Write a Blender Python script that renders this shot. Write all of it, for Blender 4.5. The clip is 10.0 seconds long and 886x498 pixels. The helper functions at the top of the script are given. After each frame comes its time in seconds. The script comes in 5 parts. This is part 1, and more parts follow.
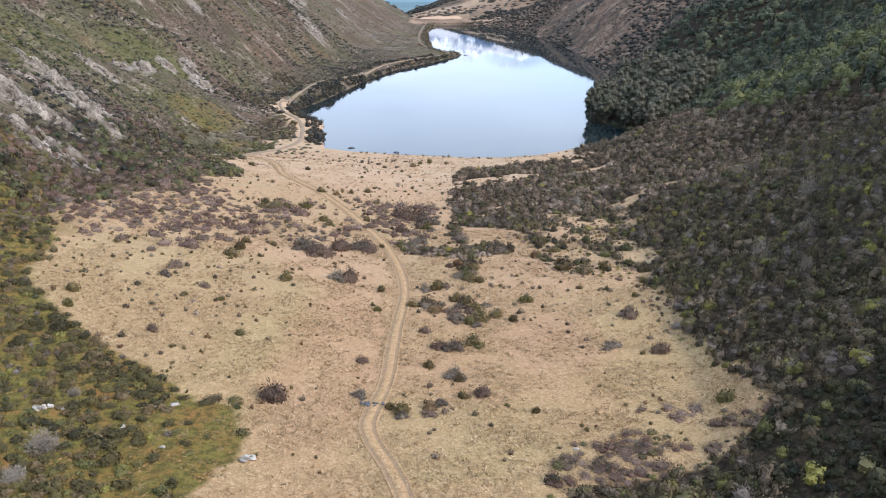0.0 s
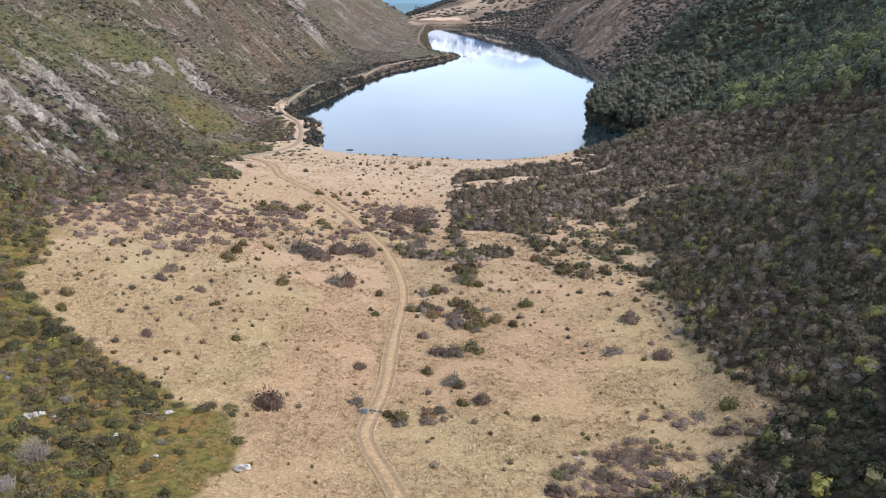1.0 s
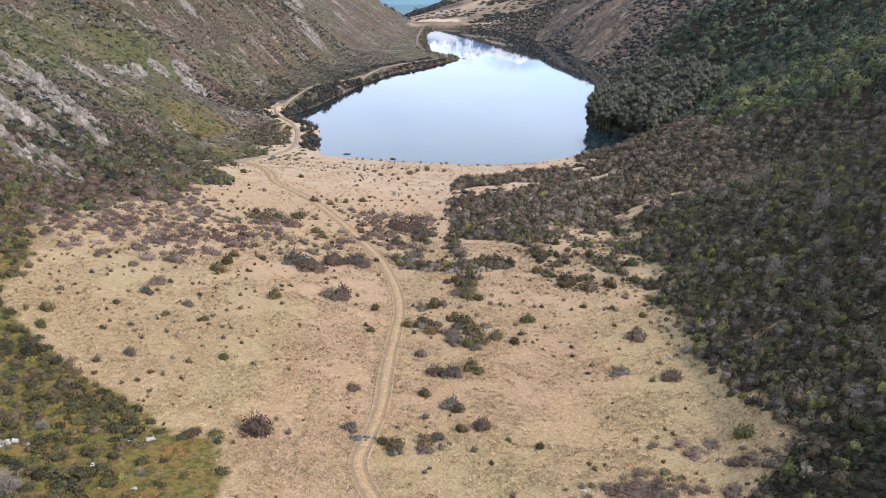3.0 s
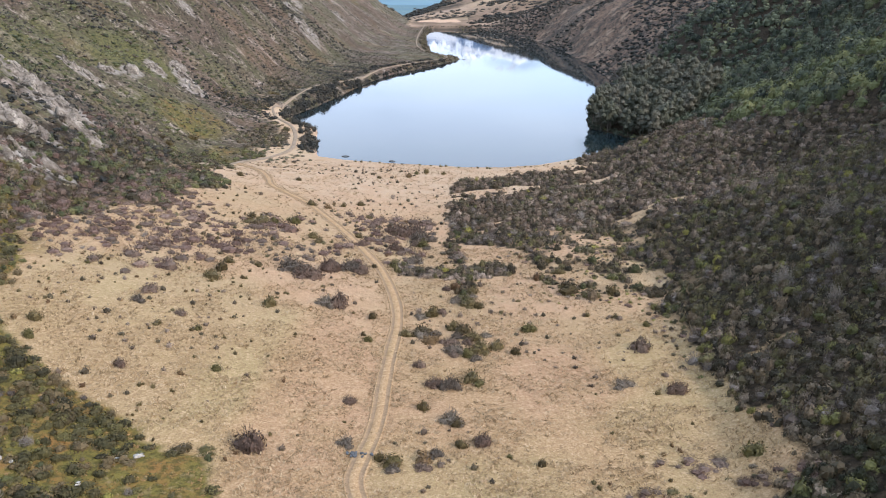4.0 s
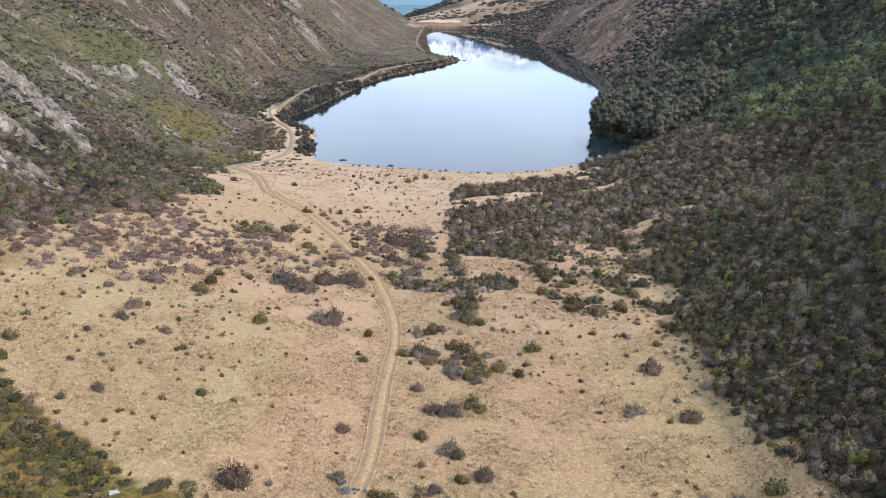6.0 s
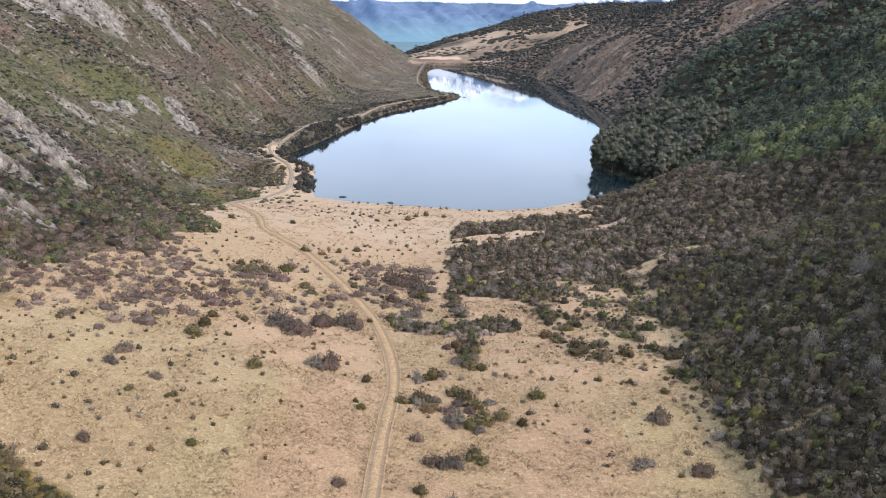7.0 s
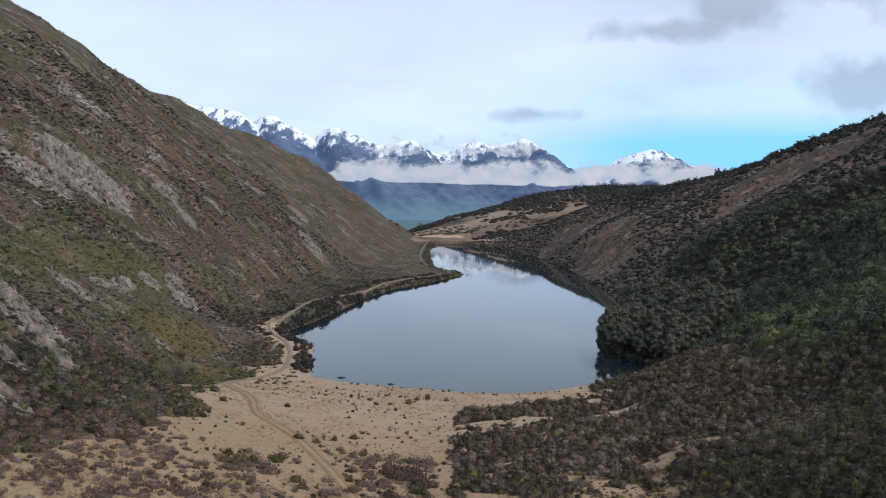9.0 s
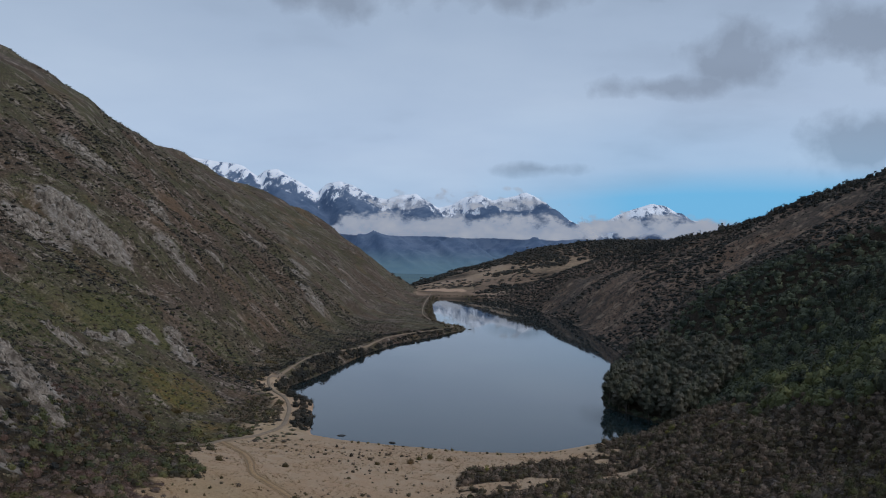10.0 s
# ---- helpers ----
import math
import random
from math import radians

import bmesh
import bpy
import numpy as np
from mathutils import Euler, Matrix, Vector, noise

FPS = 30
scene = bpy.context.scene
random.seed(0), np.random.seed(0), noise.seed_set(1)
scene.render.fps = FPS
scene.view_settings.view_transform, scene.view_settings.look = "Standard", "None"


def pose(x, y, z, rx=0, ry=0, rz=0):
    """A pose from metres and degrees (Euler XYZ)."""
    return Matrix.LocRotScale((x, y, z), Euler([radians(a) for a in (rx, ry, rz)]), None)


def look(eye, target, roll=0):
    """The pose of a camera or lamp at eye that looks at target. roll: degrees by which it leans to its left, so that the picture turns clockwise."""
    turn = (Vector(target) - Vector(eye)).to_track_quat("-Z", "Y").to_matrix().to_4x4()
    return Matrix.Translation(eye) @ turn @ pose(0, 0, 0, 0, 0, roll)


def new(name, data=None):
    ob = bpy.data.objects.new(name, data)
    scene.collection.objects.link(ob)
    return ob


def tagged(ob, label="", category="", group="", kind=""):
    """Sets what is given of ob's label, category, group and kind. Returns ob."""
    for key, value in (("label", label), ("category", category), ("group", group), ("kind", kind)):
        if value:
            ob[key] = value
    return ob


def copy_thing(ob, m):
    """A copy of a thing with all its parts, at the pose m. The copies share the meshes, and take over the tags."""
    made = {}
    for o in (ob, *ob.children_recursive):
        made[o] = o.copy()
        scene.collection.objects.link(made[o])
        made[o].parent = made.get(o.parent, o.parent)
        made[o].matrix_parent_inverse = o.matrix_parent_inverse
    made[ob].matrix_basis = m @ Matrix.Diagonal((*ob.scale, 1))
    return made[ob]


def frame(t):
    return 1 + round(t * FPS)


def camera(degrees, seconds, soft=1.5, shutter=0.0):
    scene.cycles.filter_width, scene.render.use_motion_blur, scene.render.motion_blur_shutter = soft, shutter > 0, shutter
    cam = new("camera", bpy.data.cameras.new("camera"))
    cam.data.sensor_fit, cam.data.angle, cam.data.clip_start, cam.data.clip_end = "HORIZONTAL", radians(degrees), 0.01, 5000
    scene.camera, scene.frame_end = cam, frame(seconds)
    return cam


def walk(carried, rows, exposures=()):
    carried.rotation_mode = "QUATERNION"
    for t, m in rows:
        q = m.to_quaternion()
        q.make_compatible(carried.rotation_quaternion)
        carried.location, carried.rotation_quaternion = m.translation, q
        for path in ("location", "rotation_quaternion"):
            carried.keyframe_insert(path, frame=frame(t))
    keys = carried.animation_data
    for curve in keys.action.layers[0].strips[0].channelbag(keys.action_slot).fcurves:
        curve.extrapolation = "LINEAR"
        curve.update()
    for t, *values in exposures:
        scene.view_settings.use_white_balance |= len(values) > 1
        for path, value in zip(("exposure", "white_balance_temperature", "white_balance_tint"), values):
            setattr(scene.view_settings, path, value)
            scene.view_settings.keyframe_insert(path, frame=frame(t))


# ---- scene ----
cam = camera(54.5, 10.0, soft=0.98)
# t, x, y, z (metres), yaw, pitch, roll (degrees)
PATH = [
    (0.0, 0.0, 0.0, 0.0, 0.68, -16.16, -2.36),
    (0.5, 0.0, 0.70, 0.0, 0.665, -16.12, -2.41),
    (1.0, 0.01, 1.80, 0.0, 0.64, -16.08, -2.455),
    (1.5, -0.01, 3.17, 0.01, 0.62, -16.05, -2.52),
    (2.0, -0.03, 4.68, 0.05, 0.61, -16.03, -2.56),
    (2.5, -0.05, 6.32, 0.12, 0.597, -16.02, -2.59),
    (4.0, -0.12, 11.75, 0.29, 0.57, -15.975, -2.725),
    (4.5, -0.16, 13.53, 0.40, 0.567, -15.98, -2.778),
    (5.0, -0.195, 15.36, 0.49, 0.571, -15.983, -2.845),
    (6.5, -0.39, 20.94, 0.66, 0.618, -15.989, -3.121),
    (7.0, -0.56, 23.05, 0.69, 0.628, -13.674, -3.24),
    (7.5, -0.71, 25.24, 0.73, 0.657, -10.733, -3.36),
    (8.0, -0.89, 27.42, 0.82, 0.68, -7.818, -3.50),
    (8.5, -1.02, 29.55, 0.97, 0.728, -4.954, -3.618),
    (9.0, -1.14, 31.83, 1.08, 0.797, -2.042, -3.748),
    (9.5, -1.35, 34.08, 1.24, 0.874, 0.821, -3.867),
    (10.0, -1.60, 35.97, 1.34, 0.947, 1.51, -3.99),
]
STAND = pose(0, 0, 62.5, -1.6, 2.6, 0)
walk(cam, [(t, STAND @ pose(x, y, z, 90 + pitch, roll, yaw)) for t, x, y, z, yaw, pitch, roll in PATH],
     exposures=[(0.0, 0.03, 6120, 17), (7.0, 0.03, 6120, 17), (7.5, -0.05, 6150, 17), (8.0, -0.22, 6300, 17), (8.5, -0.55, 6250, 16), (9.0, -1.0, 6180, 15), (9.5, -1.42, 6050, 14), (10.0, -1.72, 5950, 14)])

# ---- world and sun ----
SUN_AZ, SUN_EL = 116.0, 33.0          # degrees, azimuth clockwise from +y
world = bpy.data.worlds.new("overcast_sky")
scene.world = world
world.use_nodes = True
wn, wl = world.node_tree.nodes, world.node_tree.links
wn.clear()


def wnode(kind, **values):
    n = wn.new(kind)
    for k, v in values.items():
        n.inputs[k].default_value = v
    return n


def wmath(op, a, b=None, c=None, clamp=False):
    n = wn.new("ShaderNodeMath")
    n.operation, n.use_clamp = op, clamp
    for i, v in enumerate((a, b, c)):
        if v is None:
            continue
        if isinstance(v, (int, float)):
            n.inputs[i].default_value = v
        else:
            wl.new(v, n.inputs[i])
    return n.outputs[0]


def wramp(fac, stops):
    n = wn.new("ShaderNodeValToRGB")
    while len(n.color_ramp.elements) < len(stops):
        n.color_ramp.elements.new(0.5)
    for e, (p, c) in zip(n.color_ramp.elements, stops):
        e.position, e.color = p, (*c, 1) if len(c) == 3 else c
    wl.new(fac, n.inputs[0])
    return n.outputs[0]


def wmix(fac, a, b):
    n = wn.new("ShaderNodeMix")
    n.data_type = "RGBA"
    for slot, v in ((0, fac), (6, a), (7, b)):
        if isinstance(v, (int, float)):
            n.inputs[slot].default_value = v
        elif isinstance(v, tuple):
            n.inputs[slot].default_value = (*v, 1)
        else:
            wl.new(v, n.inputs[slot])
    return n.outputs[2]


sky = wn.new("ShaderNodeTexSky")
sky.sky_type, sky.sun_disc = "NISHITA", False
sky.sun_elevation, sky.sun_rotation = radians(SUN_EL), radians(SUN_AZ)
sky.air_density, sky.dust_density, sky.ozone_density = 1.0, 0.6, 1.5
coord = wn.new("ShaderNodeTexCoord")
split = wn.new("ShaderNodeSeparateXYZ")
wl.new(coord.outputs["Generated"], split.inputs[0])
up = split.outputs["Z"]
# clouds are stretched flat towards the horizon, as a ceiling seen from below
lift = wmath("ADD", wmath("MAXIMUM", up, 0.0), 0.17)
flat = wn.new("ShaderNodeCombineXYZ")
wl.new(wmath("DIVIDE", split.outputs["X"], lift), flat.inputs[0])
wl.new(wmath("DIVIDE", split.outputs["Y"], lift), flat.inputs[1])
puffs = wnode("ShaderNodeTexNoise", Scale=0.95, Detail=6.0, Roughness=0.5)
wl.new(flat.outputs[0], puffs.inputs["Vector"])
veil = wnode("ShaderNodeTexNoise", Scale=0.35, Detail=3.0, Roughness=0.5)
wl.new(flat.outputs[0], veil.inputs["Vector"])
# a gap of blue low in the sky, to the right of the valley's end; broken cloud overhead, heavier on that side
side = wmath("DIVIDE", split.outputs["X"], wmath("MAXIMUM", wmath("ABSOLUTE", split.outputs["Y"]), 0.05))
rag = wmath("MULTIPLY", wmath("SUBTRACT", veil.outputs["Fac"], 0.5), 0.09)
edge = wmath("ADD", up, rag)
gap = wmath("MULTIPLY", wramp(edge, [(0.066, (1,) * 3), (0.100, (0.22,) * 3), (0.17, (0.0,) * 3)]),
            wramp(wmath("ADD", wmath("MULTIPLY", side, 0.5), 0.5), [(0.50, (0.12,) * 3), (0.60, (1,) * 3)]))
heavy = wmath("MULTIPLY_ADD", wramp(wmath("ADD", wmath("MULTIPLY", side, 0.5), 0.5), [(0.52, (0,) * 3), (0.72, (1,) * 3)]), -0.10, puffs.outputs["Fac"])
grey = wramp(heavy, [(0.24, (4.7, 5.7, 6.8)), (0.34, (5.4, 6.6, 7.9)), (0.42, (5.9, 7.2, 8.6)), (0.70, (6.8, 8.1, 9.3))])
def dark_cloud(cx, cz, rx, rz):
    """1 in the heart of a low grey cloud, fading out raggedly."""
    dx = wmath("MULTIPLY", wmath("SUBTRACT", side, cx), 1 / rx)
    dz = wmath("MULTIPLY", wmath("SUBTRACT", up, cz), 1 / rz)
    far_off = wmath("SQRT", wmath("ADD", wmath("MULTIPLY", dx, dx), wmath("MULTIPLY", dz, dz)))
    frayed = wmath("ADD", far_off, wmath("MULTIPLY", wmath("SUBTRACT", shreds.outputs["Fac"], 0.5), 4.2))
    return wramp(wmath("MULTIPLY", frayed, 0.5), [(0.16, (1,) * 3), (0.62, (0,) * 3)])


shreds = wnode("ShaderNodeTexNoise", Scale=13.0, Detail=6.0, Roughness=0.55)
wl.new(coord.outputs["Generated"], shreds.inputs["Vector"])
murk = dark_cloud(0.225, 0.184, 0.070, 0.013)
for spot in ((0.39, 0.222, 0.15, 0.034), (0.45, 0.112, 0.085, 0.030), (0.09, 0.094, 0.06, 0.009), (-0.1, 0.30, 0.3, 0.03)):
    murk = wmath("MAXIMUM", murk, dark_cloud(*spot))
low_glow = wmath("MULTIPLY_ADD", wramp(up, [(0.12, (1,) * 3), (0.40, (0,) * 3)]), 0.42, 1.0)
pale = wn.new("ShaderNodeVectorMath")
pale.operation = "SCALE"
wl.new(grey, pale.inputs[0])
wl.new(low_glow, pale.inputs["Scale"])
grey = wmix(wmath("MULTIPLY", murk, 0.62), pale.outputs[0], (3.9, 4.6, 5.5))
cloudy = wmix(gap, grey, wmix(0.10, (3.3, 9.3, 13.8), sky.outputs[0]))
back = wn.new("ShaderNodeBackground")
back.inputs["Strength"].default_value = 0.17
wl.new(cloudy, back.inputs["Color"])
out = wn.new("ShaderNodeOutputWorld")
wl.new(back.outputs[0], out.inputs["Surface"])

sun_data = bpy.data.lights.new("sun", "SUN")
sun_data.energy, sun_data.angle, sun_data.color = 3.7, radians(4), (1.0, 0.89, 0.76)
sun = new("sun", sun_data)
sun.matrix_world = look((200 * math.sin(radians(SUN_AZ)), 200 * math.cos(radians(SUN_AZ)), 200 * math.tan(radians(SUN_EL))), (0, 0, 0))

# ---- lie of the land (numpy; x, y arrays of one shape) ----
SHORE = [(-49, 321), (-38, 314.5), (-21, 309), (-7, 306), (3, 303), (18, 303), (30, 307), (46, 320), (58, 332), (69, 342), (74, 356),
         (66, 372), (59, 384), (61, 408), (70, 440), (86, 490), (98, 545), (101, 585), (101.5, 678), (96.5, 807), (82, 929), (60, 1041),
         (37, 1100), (14, 1114), (-24, 1120), (-30, 1000), (-25, 860), (-21, 810), (-19, 765), (-4, 726), (6, 712), (-13, 661), (-41, 600), (-52, 553), (-60, 504),
         (-68.5, 449), (-76, 416), (-70, 387), (-58, 377), (-54, 352), (-52, 336)]


def table(t, pairs, soft=0.0):
    """A curve through pairs of (t, value), eased over soft metres."""
    px, py = zip(*pairs)
    if not soft:
        return np.interp(t, px, py)
    return sum(np.interp(t + k * soft, px, py) * w for k, w in ((-1, 0.15), (-0.5, 0.2), (0, 0.3), (0.5, 0.2), (1, 0.15)))


def inside(x, y, poly):
    hit = np.zeros(np.shape(x), bool)
    for (ax, ay), (bx, by) in zip(poly, poly[1:] + poly[:1]):
        if ay != by:
            hit ^= ((ay > y) != (by > y)) & (x < (bx - ax) * (y - ay) / (by - ay) + ax)
    return hit


def apart_from(x, y, line, closed=False):
    """Distance to a broken line."""
    best = np.full(np.shape(x), 1e9)
    ends = line[1:] + (line[:1] if closed else [])
    for (ax, ay), (bx, by) in zip(line, ends):
        dx, dy = bx - ax, by - ay
        k = np.clip(((x - ax) * dx + (y - ay) * dy) / (dx * dx + dy * dy), 0, 1)
        best = np.minimum(best, np.hypot(x - ax - k * dx, y - ay - k * dy))
    return best


def signed(x, y, poly):
    d = apart_from(x, y, poly, True)
    return np.where(inside(x, y, poly), -d, d)


def lattice(i, j, seed):
    n = (i.astype(np.int64) * 374761393 + j.astype(np.int64) * 668265263 + seed * 1442695041) & 0x7FFFFFFF
    n = ((n ^ (n >> 13)) * 1274126177) & 0x7FFFFFFF
    return ((n ^ (n >> 16)) & 0xFFFF) / 65535.0


def grain(x, y, size, seed=0):
    """Value noise, 0 to 1, with lumps of that size."""
    x, y = np.asarray(x, float) / size, np.asarray(y, float) / size
    i, j = np.floor(x), np.floor(y)
    u, v = x - i, y - j
    u, v = u * u * (3 - 2 * u), v * v * (3 - 2 * v)
    a, b = lattice(i, j, seed), lattice(i + 1, j, seed)
    c, d = lattice(i, j + 1, seed), lattice(i + 1, j + 1, seed)
    return (a * (1 - u) + b * u) * (1 - v) + (c * (1 - u) + d * u) * v


def fbm(x, y, size, seed=0, octaves=4):
    total, amp, norm = 0.0, 1.0, 0.0
    for k in range(octaves):
        total = total + amp * grain(x, y, size / 2 ** k, seed + 17 * k)
        norm += amp
        amp *= 0.5
    return total / norm


def ease(a, b, t):
    k = np.clip((t - a) / (b - a), 0, 1)
    return k * k * (3 - 2 * k)


def smin(a, b, k):
    h = np.clip(0.5 + 0.5 * (b - a) / k, 0, 1)
    return b * (1 - h) + a * h - k * h * (1 - h)


FOOT_L = [(-200, -66), (100, -74), (150, -67), (190, -64), (235, -65), (270, -70), (300, -74), (350, -77), (385, -79), (450, -82), (500, -84), (610, -81), (755, -61), (1000, -50), (1200, -52), (1500, -60)]
FOOT_R = [(-200, 10), (50, 20), (117, 32), (150, 35), (200, 37), (250, 39), (280, 43), (318, 54), (345, 74), (375, 96), (400, 100), (450, 102), (530, 103), (600, 107), (680, 107), (760, 105), (807, 102), (929, 87), (1041, 66), (1120, 45), (1300, 40)]
CAP_L = [(-200, 330), (500, 310), (620, 262), (660, 246), (714, 220), (783, 178), (896, 150), (1032, 129), (1180, 103), (1215, 74), (1270, 36), (1330, 6), (1450, -20)]
# crest below y 150 is out of view, its height set to shade the near slope
CAP_R = [(-200, 80), (30, 74), (70, 64), (110, 57), (150, 56), (180, 66), (240, 110), (300, 150), (420, 168), (600, 145), (660, 124), (716, 111), (823, 85), (887, 75), (1015, 74), (1200, 64), (1500, 40), (1900, -35)]
KNOLL = [(-400, -20), (-120, -12), (-80, 4), (-50, 13), (47, 43), (132, 69), (227, 82), (351, 86), (600, 100)]
FLOOR = [(-200, 12), (60, 10.8), (100, 9.6), (130, 8.3), (170, 7.4), (220, 4.9), (275, 2.1), (303, 0.5), (345, 6), (1150, 6)]


def height(x, y):
    x, y = np.asarray(x, float), np.asarray(y, float)
    sd = signed(x, y, SHORE)
    floor = table(y, FLOOR, 12) + 0.0006 * np.clip(np.abs(x) - 8, 0, 60) ** 2 * np.clip((320 - y) / 80, 0, 1)
    bank = 0.13 + 0.75 * np.clip((y - 360) / 25, 0, 1) * np.clip((20 - x) / 20, 0, 1) * np.clip((1050 - y) / 200, 0, 1)
    brink = table(y, [(355, 0.6), (385, 3.5), (400, 5.5), (450, 6.0), (480, 4.4), (505, 3.2), (605, 3.0), (665, 1.8), (720, 1.2), (1100, 1.0)])
    base = smin(floor, np.where(sd > 0, np.minimum(bank * sd, brink + 0.13 * sd), 0.3 * sd), 0.6)
    base = np.where(sd < 0, np.maximum(np.minimum(base, 0.3 * sd), -8), base)
    # the flat climbs towards the left-hand hill as an old gravel fan
    fan = 0.12 * np.clip(-10 - x, 0, 60) * table(y, [(70, 0.15), (95, 0.35), (130, 1.0), (200, 1.0), (250, 0.7), (300, 0.0)], 10)
    base = base + fan * ease(75, 10, table(y, FOOT_L, 20) - x)
    lump = fbm(x, y, 90, 3) - 0.5
    rib = fbm(x * 0.5 + y * 0.9, y * 0.25 - x * 0.2, 60, 9, 2) - 0.5
    # hill on the left
    d = table(y, FOOT_L, 20) - x + 14 * lump
    steep = table(y, [(0, 0.82), (240, 0.87), (330, 0.56), (390, 0.60), (460, 0.81), (620, 0.82), (760, 0.67), (1200, 0.62)], 30)
    d = np.maximum(d, 0)
    left = 0.30 * np.minimum(d, 14) + steep * np.maximum(d - 14, 0)
    left = left + np.clip(d / 60, 0, 1) * (20 * rib + 10 * lump) + np.clip(d / 40, 0, 1) * 9 * (fbm(x * 0.45 + 0.1 * y, y, 30, 15) - 0.5) + np.clip(d / 12, 0, 1) * (fbm(x, y, 12, 21) - 0.5) * 3.5 + np.clip((d - 25) / 60, 0, 1) * 7 * (0.72 - np.abs(2 * fbm(x * 0.35 + 0.15 * y, y, 26, 23) - 1) * 1.6)
    left = left - 0.22 * np.maximum(left - 150, 0)
    left = smin(left, table(y, CAP_L, 25), 10)
    # hill on the right
    d = x - table(y, FOOT_R, 20) + 10 * lump
    steep = table(y, [(0, 0.86), (60, 0.84), (130, 0.78), (170, 0.64), (210, 0.56), (300, 0.55), (430, 0.625), (650, 0.55), (760, 0.54), (900, 0.44), (1100, 0.30), (1400, 0.2)], 30)
    d = np.maximum(d, 0)
    right = (0.42 + 0.33 * np.clip((y - 430) / 80, 0, 1) * np.clip((1120 - y) / 100, 0, 1)) * np.minimum(d, 40) + steep * np.maximum(d - 40, 0)
    right = right + np.clip(d / 60, 0, 1) * (12 * rib + 10 * lump) + np.clip(d / 40, 0, 1) * 7 * (fbm(x * 0.5, y, 34, 16) - 0.5)
    right = smin(right, np.maximum(table(y, CAP_R, 25), 0), 10)
    land = np.maximum(base, -9) + np.maximum(left, 0) + np.maximum(right, 0) * np.where(y > 1100, np.clip((1250 - y) / 150, 0.0, 1), 1)
    # knoll beyond the lake, and the low country behind it
    top = table(x, KNOLL, 30)
    up = np.clip((y - 1115) / 385, 0, 1)
    up = up * up * (3 - 2 * up) * 0.35 + up * 0.65
    knoll = 3 + (top - 3) * up + up * (10 * lump + 5 * rib)
    land = np.where(y > 1115, np.maximum(np.maximum(land - np.maximum(base, 0) * up, knoll), -40), land)
    fall = np.clip((y - 1500) / 450, 0, 1)
    return land * (1 - fall) - 38 * fall

# ---- materials ----
class Nodes:
    """A short way to wire a material."""

    def __init__(self, name):
        self.mat = bpy.data.materials.new(name)
        self.mat.use_nodes = True
        self.tree = self.mat.node_tree
        self.bsdf = self.tree.nodes["Principled BSDF"]
        self.where = self.add("ShaderNodeNewGeometry").outputs["Position"]

    def add(self, kind, **values):
        n = self.tree.nodes.new(kind)
        for k, v in values.items():
            self.put(n.inputs[k], v)
        return n

    def put(self, slot, v):
        if isinstance(v, bpy.types.NodeSocket):
            self.tree.links.new(v, slot)
        elif isinstance(v, tuple) and len(v) == 3 and slot.type == "RGBA":
            slot.default_value = (*v, 1)
        else:
            slot.default_value = v

    def noise(self, scale, detail=4.0, rough=0.55, stretch=None, ridged=False):
        vec = self.where
        if stretch:
            n = self.add("ShaderNodeVectorMath")
            n.operation = "MULTIPLY"
            self.put(n.inputs[0], vec)
            self.put(n.inputs[1], stretch)
            vec = n.outputs[0]
        return self.add("ShaderNodeTexNoise", Vector=vec, Scale=scale, Detail=detail, Roughness=rough).outputs["Fac"]

    def math(self, op, a, b=0.0, c=0.0, clamp=False):
        n = self.add("ShaderNodeMath")
        n.operation, n.use_clamp = op, clamp
        for i, v in enumerate((a, b, c)):
            self.put(n.inputs[i], v)
        return n.outputs[0]

    def mix(self, fac, a, b):
        n = self.add("ShaderNodeMix")
        n.data_type = "RGBA"
        for i, v in ((0, fac), (6, a), (7, b)):
            self.put(n.inputs[i], v)
        return n.outputs[2]

    def ramp(self, fac, *stops, hard=False):
        n = self.add("ShaderNodeValToRGB", Fac=fac)
        n.color_ramp.interpolation = "CONSTANT" if hard else "LINEAR"
        e = n.color_ramp.elements
        while len(e) < len(stops):
            e.new(0.5)
        for k, (p, c) in zip(e, stops):
            k.position, k.color = p, (*c, 1) if isinstance(c, tuple) else (c, c, c, 1)
        return n.outputs["Color"]

    def attr(self, name):
        n = self.add("ShaderNodeAttribute")
        n.attribute_name = name
        return n.outputs["Fac"]

    def done(self, colour, rough=0.8, bump=None, depth=0.1, specular=0.3):
        self.put(self.bsdf.inputs["Base Color"], colour)
        self.put(self.bsdf.inputs["Roughness"], rough)
        self.bsdf.inputs["Specular IOR Level"].default_value = specular
        if bump is not None:
            self.put(self.bsdf.inputs["Normal"], self.add("ShaderNodeBump", Height=bump, Distance=depth, Strength=1.0).outputs[0])
        return self.mat


def leaf_mat(name, *colours, own=False, rough=0.65, vary=0.6):
    """Foliage: one colour a plant (its object's random number, or the tint its mesh carries), broken up leaf by leaf."""
    n = Nodes(name)
    plant = n.add("ShaderNodeObjectInfo").outputs["Random"] if own else n.attr("tint")
    leaf = n.add("ShaderNodeNewGeometry").outputs["Random Per Island"]
    k = n.math("ADD", n.math("MULTIPLY", plant, 0.96), n.math("MULTIPLY", leaf, 0.04))
    steps = [(i / len(colours), c) for i, c in enumerate(colours)]
    shade = n.add("ShaderNodeHueSaturation", Color=n.ramp(k, *steps, hard=True), Value=n.math("MULTIPLY_ADD", leaf, vary, 1.0 - 0.5 * vary))
    return n.done(shade.outputs[0], rough, specular=0.25)


